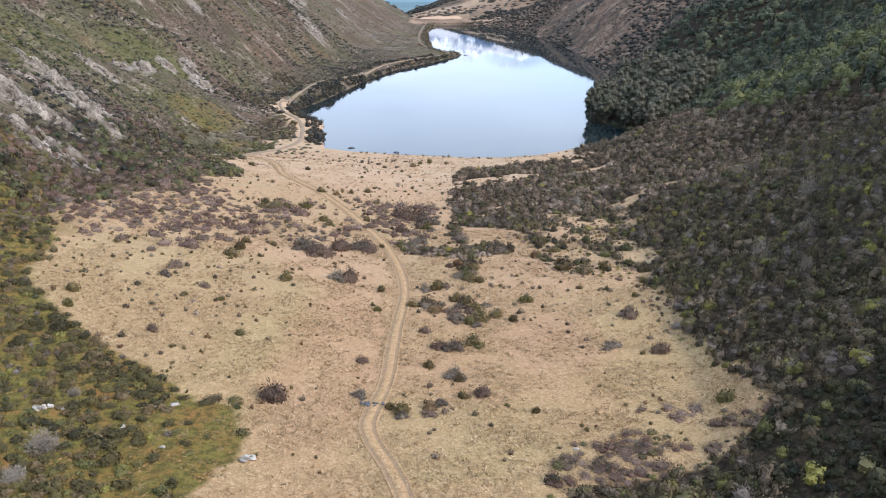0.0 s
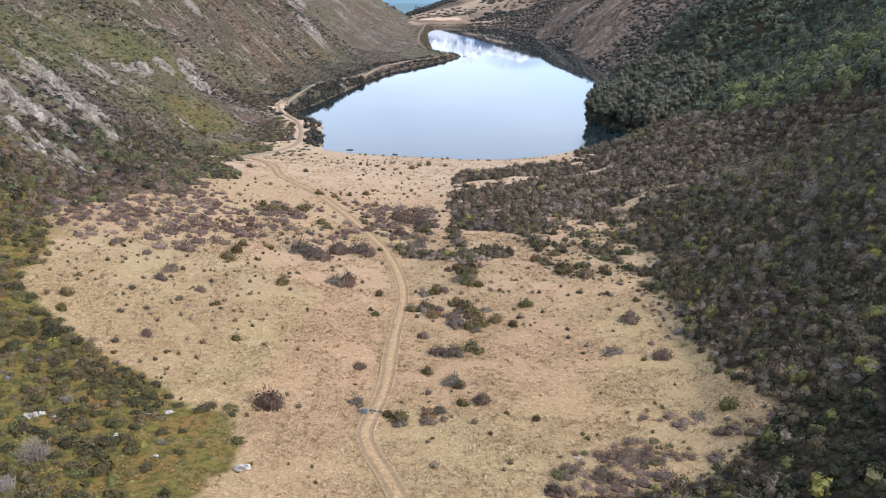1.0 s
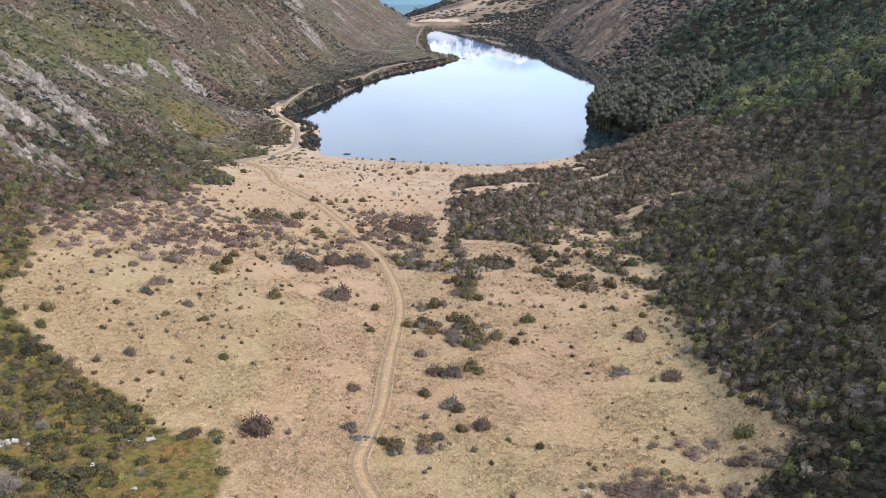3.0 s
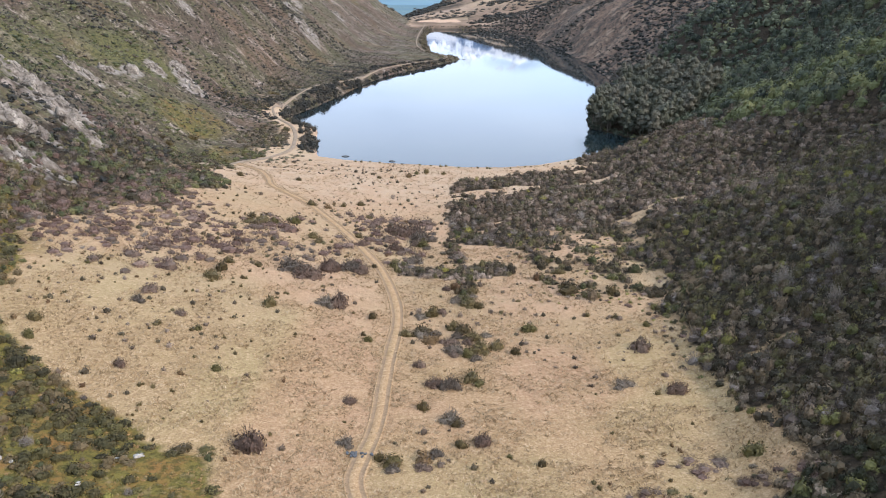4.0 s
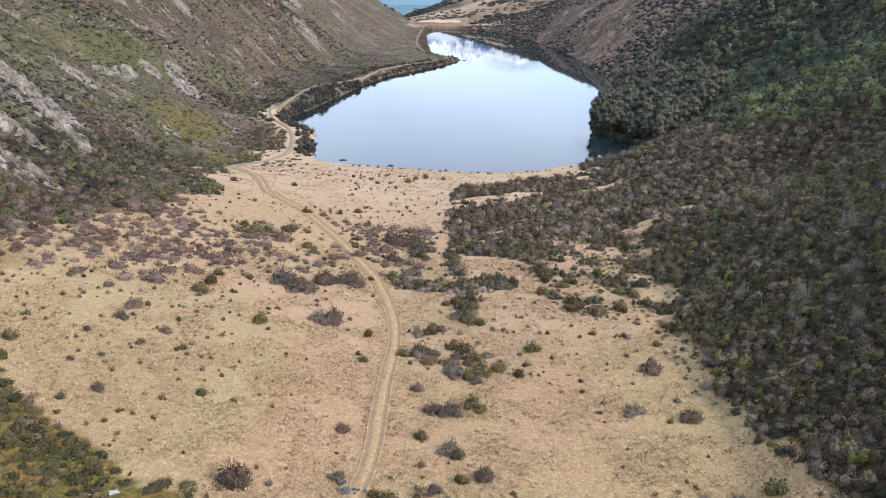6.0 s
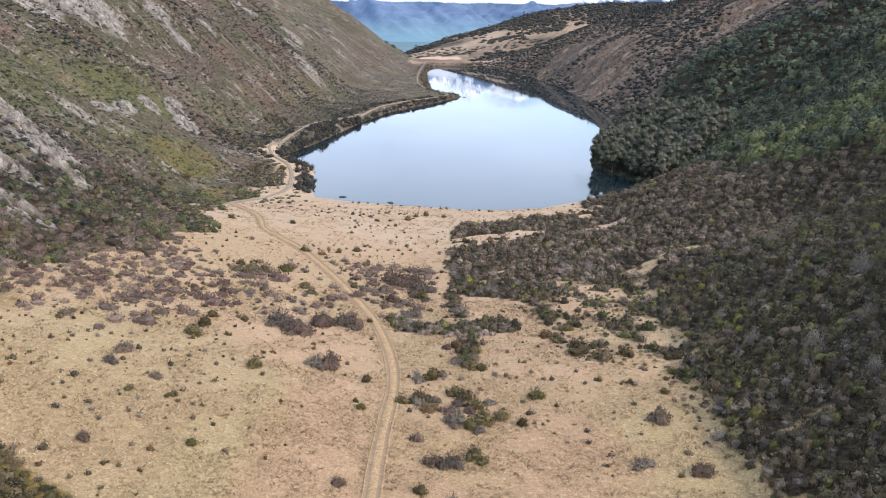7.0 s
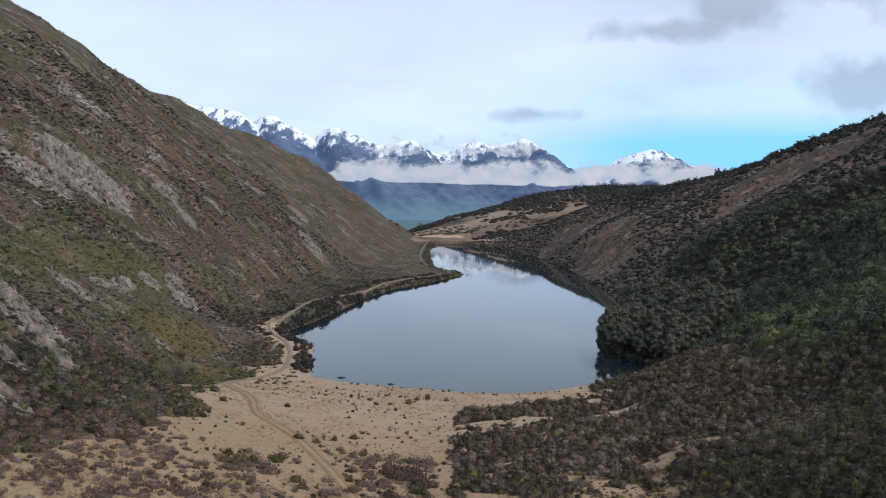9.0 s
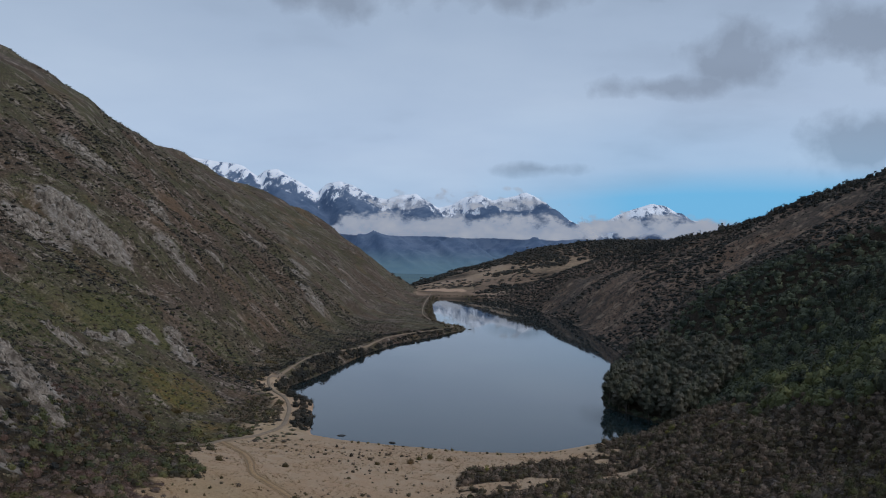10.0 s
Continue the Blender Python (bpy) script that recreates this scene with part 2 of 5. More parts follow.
def winter_grass(n, rosy):
    """Straw with pinker and greener patches, combed into pale wisps and dark tufts."""
    wide, mid, tuft = n.noise(0.022, 3), n.noise(0.16, 5, 0.6), n.noise(3.0, 3, 0.7)
    wisp = n.add("ShaderNodeTexNoise", Vector=n.where, Scale=1.9, Detail=5.0, Roughness=0.68, Distortion=1.2).outputs["Fac"]
    straw = n.ramp(rosy, (0.05, (0.360, 0.272, 0.134)), (0.45, (0.395, 0.262, 0.140)), (0.95, (0.428, 0.270, 0.158)))
    straw = n.mix(n.ramp(wide, (0.52, 0.0), (0.66, 0.35)), straw, (0.347, 0.210, 0.127))
    straw = n.mix(n.ramp(mid, (0.50, 0.0), (0.70, 0.5)), straw, (0.324, 0.229, 0.109))
    straw = n.mix(n.ramp(wisp, (0.38, 0.65), (0.48, 0.0)), straw, (0.245, 0.158, 0.085))
    straw = n.mix(n.ramp(wisp, (0.52, 0.0), (0.62, 0.7)), straw, (0.565, 0.405, 0.245))
    return n.mix(n.ramp(tuft, (0.32, 0.6), (0.44, 0.0)), straw, (0.220, 0.145, 0.084))


def ground_mat():
    n = Nodes("ground_cover")

    def mask(name, noise_value, gain=2.2, bite=0.7):
        m = n.math("ADD", n.attr(name), n.math("MULTIPLY", n.math("SUBTRACT", noise_value, 0.5), bite))
        return n.math("MULTIPLY_ADD", n.math("SUBTRACT", m, 0.5), gain, 0.5, clamp=True)

    mid, fine, tuft = n.noise(0.16, 5, 0.6), n.noise(1.1, 4, 0.65), n.noise(3.4, 3, 0.7)
    straw = winter_grass(n, n.math("ADD", n.attr("rosy"), n.math("MULTIPLY", n.math("SUBTRACT", n.noise(0.045, 4, 0.6), 0.5), 1.6)))
    straw = n.mix(n.math("MULTIPLY", n.attr("pale"), n.ramp(mid, (0.35, 0.4), (0.60, 1.0))), straw, (0.503, 0.382, 0.270))
    # hillside: bracken, short grass and scree, in streaks that run down the fall line
    streak = n.noise(0.05, 6, 0.66, (0.55, 1.3, 0.45))
    vein = n.noise(0.13, 6, 0.68, (0.6, 1.2, 0.5))
    field = n.noise(0.018, 5, 0.6, (0.8, 1.0, 0.6))
    hill = n.ramp(field, (0.36, (0.132, 0.086, 0.058)), (0.46, (0.118, 0.092, 0.069)), (0.53, (0.088, 0.092, 0.042)), (0.60, (0.118, 0.108, 0.060)), (0.68, (0.150, 0.103, 0.074)))
    hill = n.mix(n.ramp(streak, (0.34, 0.75), (0.48, 0.0)), hill, (0.088, 0.065, 0.048))
    hill = n.mix(n.ramp(streak, (0.55, 0.0), (0.68, 0.7)), hill, (0.316, 0.248, 0.202))
    hill = n.mix(n.ramp(n.noise(0.026, 5, 0.62, (0.8, 1.3, 0.7)), (0.34, 0.55), (0.43, 0.0)), hill, (0.084, 0.076, 0.034))
    hill = n.mix(n.ramp(vein, (0.54, 0.0), (0.64, 0.8)), hill, (0.407, 0.338, 0.287))
    hill = n.mix(n.ramp(fine, (0.42, 0.8), (0.54, 0.0)), hill, (0.057, 0.043, 0.032))
    hill = n.mix(n.ramp(n.noise(0.34, 4, 0.75), (0.41, 0.75), (0.49, 0.0)), hill, (0.060, 0.048, 0.034))
    hill = n.mix(n.ramp(n.noise(0.75, 4, 0.75), (0.57, 0.0), (0.66, 0.7)), hill, (0.340, 0.272, 0.209))
    hill = n.mix(n.ramp(n.noise(0.03, 5, 0.65, (0.7, 1.2, 0.6)), (0.54, 0.0), (0.66, 0.5)), hill, (0.185, 0.118, 0.066))
    bracken = n.ramp(field, (0.38, (0.130, 0.096, 0.072)), (0.50, (0.245, 0.150, 0.098)), (0.64, (0.340, 0.230, 0.160)))
    bracken = n.mix(n.ramp(n.noise(0.045, 6, 0.65, (0.8, 1.0, 1.2)), (0.42, 0.85), (0.50, 0.0)), bracken, (0.100, 0.076, 0.060))
    bracken = n.mix(n.ramp(n.noise(0.35, 5, 0.7), (0.42, 0.85), (0.54, 0.0)), bracken, (0.062, 0.053, 0.042))
    bracken = n.mix(n.ramp(n.noise(0.09, 5, 0.65), (0.55, 0.0), (0.66, 0.75)), bracken, (0.400, 0.290, 0.200))
    hill = n.mix(n.attr("bracken"), hill, bracken)
    green = n.mix(n.ramp(fine, (0.38, 1.0), (0.60, 0.0)), (0.134, 0.124, 0.050), (0.058, 0.062, 0.030))
    # litter under scrub and wood, painted near black for the shade between bushes
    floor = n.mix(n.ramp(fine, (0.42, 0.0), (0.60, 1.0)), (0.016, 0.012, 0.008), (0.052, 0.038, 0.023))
    moss = n.mix(n.ramp(n.noise(0.22, 5, 0.65), (0.47, 0.0), (0.64, 1.0)), (0.168, 0.138, 0.037), (0.240, 0.132, 0.044))
    moss = n.mix(n.ramp(n.noise(0.5, 4, 0.6), (0.60, 0.0), (0.70, 0.7)), moss, (0.26, 0.19, 0.10))
    moss = n.mix(n.ramp(fine, (0.40, 0.8), (0.56, 0.0)), moss, (0.070, 0.064, 0.020))
    rock = n.ramp(n.noise(0.5, 6, 0.7, (0.8, 1.4, 0.5)), (0.34, (0.10, 0.085, 0.07)), (0.50, (0.24, 0.21, 0.18)), (0.66, (0.42, 0.39, 0.35)))
    sand = n.mix(n.ramp(fine, (0.4, 0.0), (0.6, 1.0)), (0.50, 0.33, 0.22), (0.60, 0.42, 0.295))
    far = n.ramp(n.noise(0.012, 5, 0.6), (0.40, (0.06, 0.048, 0.034)), (0.50, (0.21, 0.145, 0.098)), (0.66, (0.36, 0.260, 0.185)))
    c = n.mix(mask("hill", mid), straw, hill)
    c = n.mix(mask("far", mid), c, far)
    c = n.mix(mask("green", mid), c, green)
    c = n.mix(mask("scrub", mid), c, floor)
    c = n.mix(mask("moss", mid), c, moss)
    c = n.mix(n.math("MINIMUM", mask("rock", streak, 3.0, 1.3), n.math("MULTIPLY", n.attr("rock"), 3.0, clamp=True)), c, rock)
    c = n.mix(mask("sand", mid, 2.2, 0.3), c, sand)
    c = n.mix(n.attr("bed"), c, (0.03, 0.032, 0.025))
    # far lowland: distance haze is put into its base colour as blue
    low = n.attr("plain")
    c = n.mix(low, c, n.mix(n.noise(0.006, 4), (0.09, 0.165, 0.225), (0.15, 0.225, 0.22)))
    relief = n.math("ADD", n.math("MULTIPLY", fine, 0.5), n.math("MULTIPLY", tuft, 0.35))
    return n.done(c, 0.92, relief, 0.5, 0.12)


def water_mat():
    n = Nodes("still_lake_water")
    small = n.noise(0.9, 2, 0.5, (1.0, 0.35, 1.0))
    patch = n.ramp(n.noise(0.012, 3, 0.5, (1.0, 0.35, 1.0)), (0.46, 0.0), (0.60, 1.0))
    bump = n.math("MULTIPLY", small, n.math("MULTIPLY_ADD", patch, 0.5, 0.15))
    n.bsdf.inputs["IOR"].default_value = 1.333
    mat = n.done((0.012, 0.022, 0.026), 0.03, bump, 0.004, 0.5)
    return mat


def track_mat():
    n = Nodes("worn_vehicle_track")
    fine, mid = n.noise(2.5, 4, 0.65), n.noise(0.4, 4)
    dirt = n.mix(n.ramp(fine, (0.38, 0.0), (0.62, 1.0)), (0.215, 0.150, 0.092), (0.300, 0.212, 0.134))
    turf = winter_grass(n, 0.5)
    edge_noise = n.math("MULTIPLY_ADD", n.math("SUBTRACT", mid, 0.5), 1.2, n.attr("rut"))
    return n.done(n.mix(n.math("MULTIPLY", edge_noise, 1.0, clamp=True), turf, dirt), 0.95, specular=0.1)


def road_mat():
    n = Nodes("pale_gravel_road")
    fine, mid = n.noise(1.2, 5, 0.7), n.noise(0.15, 4)
    c = n.mix(n.ramp(fine, (0.36, 0.0), (0.64, 1.0)), (0.22, 0.166, 0.117), (0.335, 0.266, 0.198))
    return n.done(n.mix(n.ramp(mid, (0.5, 0.0), (0.7, 0.5)), c, (0.25, 0.20, 0.12)), 0.95, fine, 0.06, 0.15)


def rock_mat(name, dark, light):
    n = Nodes(name)
    big, fine = n.noise(0.26, 7, 0.75), n.noise(2.5, 5, 0.7)
    cleft = n.noise(0.55, 5, 0.65, (0.35, 1.8, 0.6))
    c = n.ramp(big, (0.34, dark), (0.52, tuple(0.55 * a + 0.45 * b for a, b in zip(dark, light))), (0.66, light))
    c = n.mix(n.ramp(fine, (0.36, 0.75), (0.5, 0.0)), c, tuple(0.5 * v for v in dark))
    c = n.mix(n.ramp(cleft, (0.38, 0.85), (0.48, 0.0)), c, tuple(0.4 * v for v in dark))
    return n.done(c, 0.9, n.math("ADD", big, n.math("MULTIPLY", fine, 0.5)), 0.25, 0.2)


def bark_mat(name, a, b):
    n = Nodes(name)
    return n.done(n.mix(n.ramp(n.noise(6.0, 4, 0.6, (1.0, 1.0, 0.25)), (0.4, 0.0), (0.6, 1.0)), a, b), 0.85)


GROUND, WATER, TRACK, ROAD = ground_mat(), water_mat(), track_mat(), road_mat()
PALE_ROCK = rock_mat("pale_weathered_schist", (0.105, 0.084, 0.065), (0.48, 0.43, 0.365))
WHITE_ROCK = rock_mat("lichen_white_boulder", (0.36, 0.33, 0.29), (0.74, 0.72, 0.67))
BLUE_ROCK = rock_mat("wet_blue_grey_stone", (0.075, 0.080, 0.088), (0.19, 0.205, 0.22))
BARK = bark_mat("grey_bark", (0.10, 0.085, 0.07), (0.23, 0.20, 0.17))
WOOD = bark_mat("waterlogged_wood", (0.030, 0.024, 0.020), (0.085, 0.070, 0.055))
LEAF_SCRUB = leaf_mat("dark_scrub_leaves", (0.038, 0.031, 0.020), (0.090, 0.068, 0.038), (0.050, 0.042, 0.024), (0.118, 0.102, 0.046), (0.044, 0.038, 0.023), (0.146, 0.110, 0.070), (0.078, 0.066, 0.034), (0.172, 0.136, 0.098), (0.056, 0.044, 0.027), (0.130, 0.116, 0.052))
# green scrub leaves darkened in colour for the shaded near corner
LEAF_SHADED = leaf_mat("evergreen_scrub_leaves", (0.014, 0.017, 0.009), (0.032, 0.034, 0.015), (0.020, 0.022, 0.011), (0.046, 0.044, 0.020), (0.026, 0.028, 0.012), (0.070, 0.060, 0.036))
LEAF_GREEN = leaf_mat("green_scrub_leaves", (0.060, 0.064, 0.026), (0.100, 0.100, 0.036), (0.140, 0.132, 0.042), (0.225, 0.205, 0.052))
LEAF_FRESH = leaf_mat("fresh_crown_leaves", (0.088, 0.102, 0.044), (0.140, 0.152, 0.060), (0.112, 0.124, 0.052), (0.175, 0.178, 0.070), vary=0.4)
LEAF_WOOD = leaf_mat("beech_wood_leaves", (0.024, 0.032, 0.022), (0.074, 0.088, 0.052), (0.042, 0.053, 0.034), (0.112, 0.124, 0.072), (0.058, 0.068, 0.044), (0.150, 0.150, 0.074), vary=0.4)
LEAF_BROWN = leaf_mat("brown_scrub_leaves", (0.048, 0.036, 0.024), (0.132, 0.096, 0.067), (0.076, 0.060, 0.037), (0.188, 0.140, 0.103), (0.102, 0.084, 0.050), (0.255, 0.198, 0.153))
LEAF_HEATH = leaf_mat("heath_scrub_leaves", (0.036, 0.032, 0.014), (0.090, 0.078, 0.030), (0.056, 0.050, 0.020), (0.128, 0.094, 0.046), (0.072, 0.060, 0.024), (0.122, 0.108, 0.040))
LEAF_BELT = leaf_mat("hillside_belt_leaves", (0.046, 0.054, 0.024), (0.072, 0.082, 0.034), (0.104, 0.108, 0.044), (0.148, 0.142, 0.058))
LEAF_FAR = leaf_mat("far_scrub_leaves", (0.020, 0.021, 0.018), (0.038, 0.037, 0.029), (0.066, 0.056, 0.042), vary=0.4)
LEAF_HILL = leaf_mat("hillside_shrub_leaves", (0.042, 0.036, 0.026), (0.085, 0.068, 0.050), (0.092, 0.088, 0.046), (0.15, 0.13, 0.082))
TWIG_STUFF = leaf_mat("purple_brown_twigs", (0.108, 0.068, 0.052), (0.150, 0.098, 0.077), (0.128, 0.092, 0.070), (0.200, 0.140, 0.110))
GREY_STUFF = leaf_mat("grey_twigs", (0.086, 0.068, 0.056), (0.125, 0.102, 0.086), (0.190, 0.160, 0.138))
LEAF_OWN = leaf_mat("shrub_leaves", (0.063, 0.046, 0.018), (0.086, 0.064, 0.024), (0.095, 0.082, 0.028), (0.126, 0.096, 0.040), own=True)
RUST_OWN = leaf_mat("rust_brown_shrub_leaves", (0.120, 0.068, 0.032), (0.150, 0.095, 0.044), (0.115, 0.090, 0.038), own=True)
TWIG_OWN = leaf_mat("bare_twigs", (0.104, 0.068, 0.050), (0.134, 0.090, 0.066), (0.172, 0.122, 0.092), own=True)
GREY_OWN = leaf_mat("lavender_grey_twigs", (0.110, 0.088, 0.068), (0.146, 0.119, 0.092), (0.190, 0.157, 0.120), own=True)
PALE_OWN = leaf_mat("silver_bare_twigs", (0.240, 0.209, 0.176), (0.300, 0.267, 0.230), (0.340, 0.306, 0.270), own=True)
GROVE_OWN = leaf_mat("grove_leaves", (0.068, 0.072, 0.050), (0.084, 0.088, 0.060), (0.104, 0.102, 0.074), (0.122, 0.114, 0.084), own=True, vary=0.2)
STRAW = leaf_mat("straw_blades", (0.250, 0.176, 0.098), (0.330, 0.236, 0.135), (0.410, 0.300, 0.180), (0.500, 0.384, 0.245), vary=0.4)
MOSS_TUFT = leaf_mat("gold_green_heath", (0.088, 0.080, 0.026), (0.150, 0.124, 0.036), (0.225, 0.140, 0.052), (0.118, 0.100, 0.030), (0.200, 0.150, 0.060), (0.260, 0.160, 0.066))

# ---- helpers for meshes ----
def part(name, data, material, parent=None, label=""):
    """Links a mesh (or a bmesh) as one object, under a thing where one is given."""
    if isinstance(data, bmesh.types.BMesh):
        me = bpy.data.meshes.new(name)
        data.to_mesh(me)
        data.free()
    else:
        me = data
    if material and not me.materials:
        me.materials.append(material)
    ob = new(name, me)
    ob.parent = parent
    return tagged(ob, label=label)


def tri_mesh(name, tris, tint=None, smooth=False):
    """A mesh of loose triangles: tris (n, 3, 3); tint: a number for each triangle."""
    tris = np.asarray(tris, np.float32)
    n = len(tris)
    me = bpy.data.meshes.new(name)
    me.vertices.add(3 * n)
    me.loops.add(3 * n)
    me.polygons.add(n)
    me.vertices.foreach_set("co", tris.reshape(-1))
    me.loops.foreach_set("vertex_index", np.arange(3 * n, dtype=np.int32))
    me.polygons.foreach_set("loop_start", np.arange(0, 3 * n, 3, dtype=np.int32))
    if tint is not None:
        me.attributes.new("tint", "FLOAT", "FACE").data.foreach_set("value", np.asarray(tint, np.float32))
    me.update(calc_edges=True)
    return me


def grid_mesh(name, P, smooth=True):
    """A sheet from an array of places (rows, columns, 3)."""
    ny, nx = P.shape[:2]
    idx = np.arange(nx * ny, dtype=np.int32).reshape(ny, nx)
    quads = np.stack([idx[:-1, :-1], idx[:-1, 1:], idx[1:, 1:], idx[1:, :-1]], -1).reshape(-1, 4)
    me = bpy.data.meshes.new(name)
    me.vertices.add(nx * ny)
    me.loops.add(quads.size)
    me.polygons.add(len(quads))
    me.vertices.foreach_set("co", P.astype(np.float32).reshape(-1))
    me.loops.foreach_set("vertex_index", quads.reshape(-1))
    me.polygons.foreach_set("loop_start", np.arange(0, quads.size, 4, dtype=np.int32))
    me.update(calc_edges=True)
    if smooth:
        me.shade_smooth()
    return me


def point_values(me, name, values):
    me.attributes.new(name, "FLOAT", "POINT").data.foreach_set("value", np.asarray(values, np.float32).reshape(-1))


def blots(x, y, spots):
    """1 inside any of the ellipses (x, y, rx, ry), fading to 0 outside."""
    best = np.zeros(np.shape(x))
    for cx, cy, rx, ry in spots:
        best = np.maximum(best, ease(1.35, 0.75, np.hypot((x - cx) / rx, (y - cy) / ry)))
    return best


# ---- where each cover grows ----
SCRUB_EDGE = [(-200, -5), (40, 6), (72, 10), (79, 12), (83, 24), (87, 32.5), (91, 36.5), (100, 36.7), (108, 36.6), (118, 35.5), (130, 34.7), (140, 34.4), (149, 34), (154, 29), (157, 20), (163, 17),
              (172, 17.5), (182, 15), (188, 13), (191.5, 8), (193.5, 0), (200, -0.6), (210, -1.2), (240, -1.8), (268, -0.9), (276, 6), (287, 22), (300, 41), (320, 46)]
CLEARINGS = [(23, 186.7, 3.6, 8.4), (30.7, 196, 5.4, 6), (31.7, 181.7, 3, 6), (24.7, 166.4, 4.8, 6.6), (37, 165.3, 4.2, 6), (34.1, 156.2, 4.2, 4.8), (35.7, 176.3, 2.4, 4.8), (42, 211, 3, 3.6), (46, 214, 3.2, 2.4),
             (50.3, 217, 3, 2), (56, 217, 3, 2.4), (43.8, 288, 4.8, 4.2), (47, 269.5, 5.4, 3), (41.7, 265, 4.2, 2.4), (57, 250, 3.6, 1.2), (4, 216, 1.6, 3), (12, 213, 2, 2.5), (8, 204, 1.6, 2.2)]
SCRUB_PATH = [(38.5, 121.5), (42, 122.2), (45, 122.8), (47.6, 123.5), (51, 122.6)]
SHORE_GAP = [(-1.3, 244), (10.2, 252.5), (22.3, 261)]
SHORE_GAP_FAR = [(3, 277), (22, 287.5), (40, 299), (46, 303)]
HEATH_EDGE = [(-200, -14), (39.9, -19.9), (76.5, -25.3), (85.3, -25.1), (91, -25.7), (96.6, -27.5), (98.7, -35.1), (102.1, -36.8), (115.4, -55.4), (121, -62.5), (129, -68), (141, -69), (150, -73), (160, -78), (175, -85), (190, -95)]
HEDGE_A = [(-7, 172), (0, 170.5), (8.5, 173)]
HEDGE_B = [(2.6, 165), (2, 153)]
HEDGE_C = [(-0.5, 194), (1.4, 178)]
ROAD_LINE = [(-76.2, 264.1), (-74.7, 279.6), (-73.4, 300.3), (-66, 306.9), (-61.6, 314.7), (-60.1, 328), (-61.6, 343), (-64, 359), (-67, 367), (-72.3, 376), (-77, 385), (-81, 400), (-80.5, 417), (-78, 439), (-76.3, 470), (-73, 495), (-66.4, 513.5), (-57.5, 542), (-51, 577), (-45.5, 602), (-28.2, 645), (-15.5, 671), (-5, 700), (-9, 727), (-25, 768), (-33, 822), (-37, 930), (-38, 1067), (-36, 1160)]
TRACK_LINE = [(-2.6, 60), (-4, 70), (-5.3, 77.7), (-7.3, 84), (-9.6, 89.3), (-10.7, 93.6), (-10.5, 97.4), (-9.6, 104.1), (-9.3, 110.7), (-9.4, 118.1), (-9.3, 130.2), (-9, 141.3), (-9.6, 150.6), (-11.4, 160.7), (-14.3, 171.7), (-18.1, 181.9), (-23.2, 194.2), (-28.7, 205.9), (-33.4, 215.4), (-38.5, 224.3), (-44.1, 231.8), (-49.2, 239.3), (-52.6, 251), (-57.7, 265.9), (-64.5, 279.9), (-72.5, 298.1)]
LOW_BLUFFS = [(-123.9, 259.5, 6.4, 3.6), (-117.6, 254, 7.5, 4.8), (-111.5, 249.2, 7.5, 4.8), (-104.9, 243.1, 7.5, 4.2), (-97.7, 236.1, 6.4, 3.6), (-93, 231.2, 4.2, 3), (-109, 214.4, 6.4, 3.6), (-102.2, 214.9, 6.4, 3), (-97.8, 192.8, 6.4, 3), (-90.6, 195.6, 5.3, 3), (-92.6, 188.7, 5.3, 2.4),
              (-131.6, 310.5, 3, 2.1), (-126.8, 316.9, 3, 2.1), (-128.7, 336.5, 3, 3.5), (-124.3, 348.6, 3, 4.2), (-125.5, 377.3, 3, 3.5), (-121.1, 396.4, 3, 4.2), (-116.5, 390, 3.8, 4.2), (-111.6, 384.6, 3.8, 4.2), (-117.6, 674.7, 6, 5), (-105.4, 629.1, 6, 4), (-98.9, 621.2, 5, 4)]
HIGH_BLUFFS = [(-186.9, 427.9, 7, 4), (-178.7, 426.3, 9, 5), (-171.5, 429.3, 9, 6), (-164.1, 429.4, 7, 5), (-158.5, 428.1, 5, 4), (-185.8, 397.8, 8, 4), (-178.6, 403.1, 8, 5), (-217.3, 518, 9, 6), (-208.1, 521.1, 9, 6),
               (-147.3, 466.7, 7, 4), (-141.1, 464.2, 7, 4), (-141.2, 520.4, 5, 4), (-147.8, 651.7, 6, 6), (-124.2, 698, 7, 6), (-105, 634.8, 7, 6), (-102.6, 801, 6, 5), (-169.6, 512.5, 9, 5)]
BLUFFS = LOW_BLUFFS + HIGH_BLUFFS


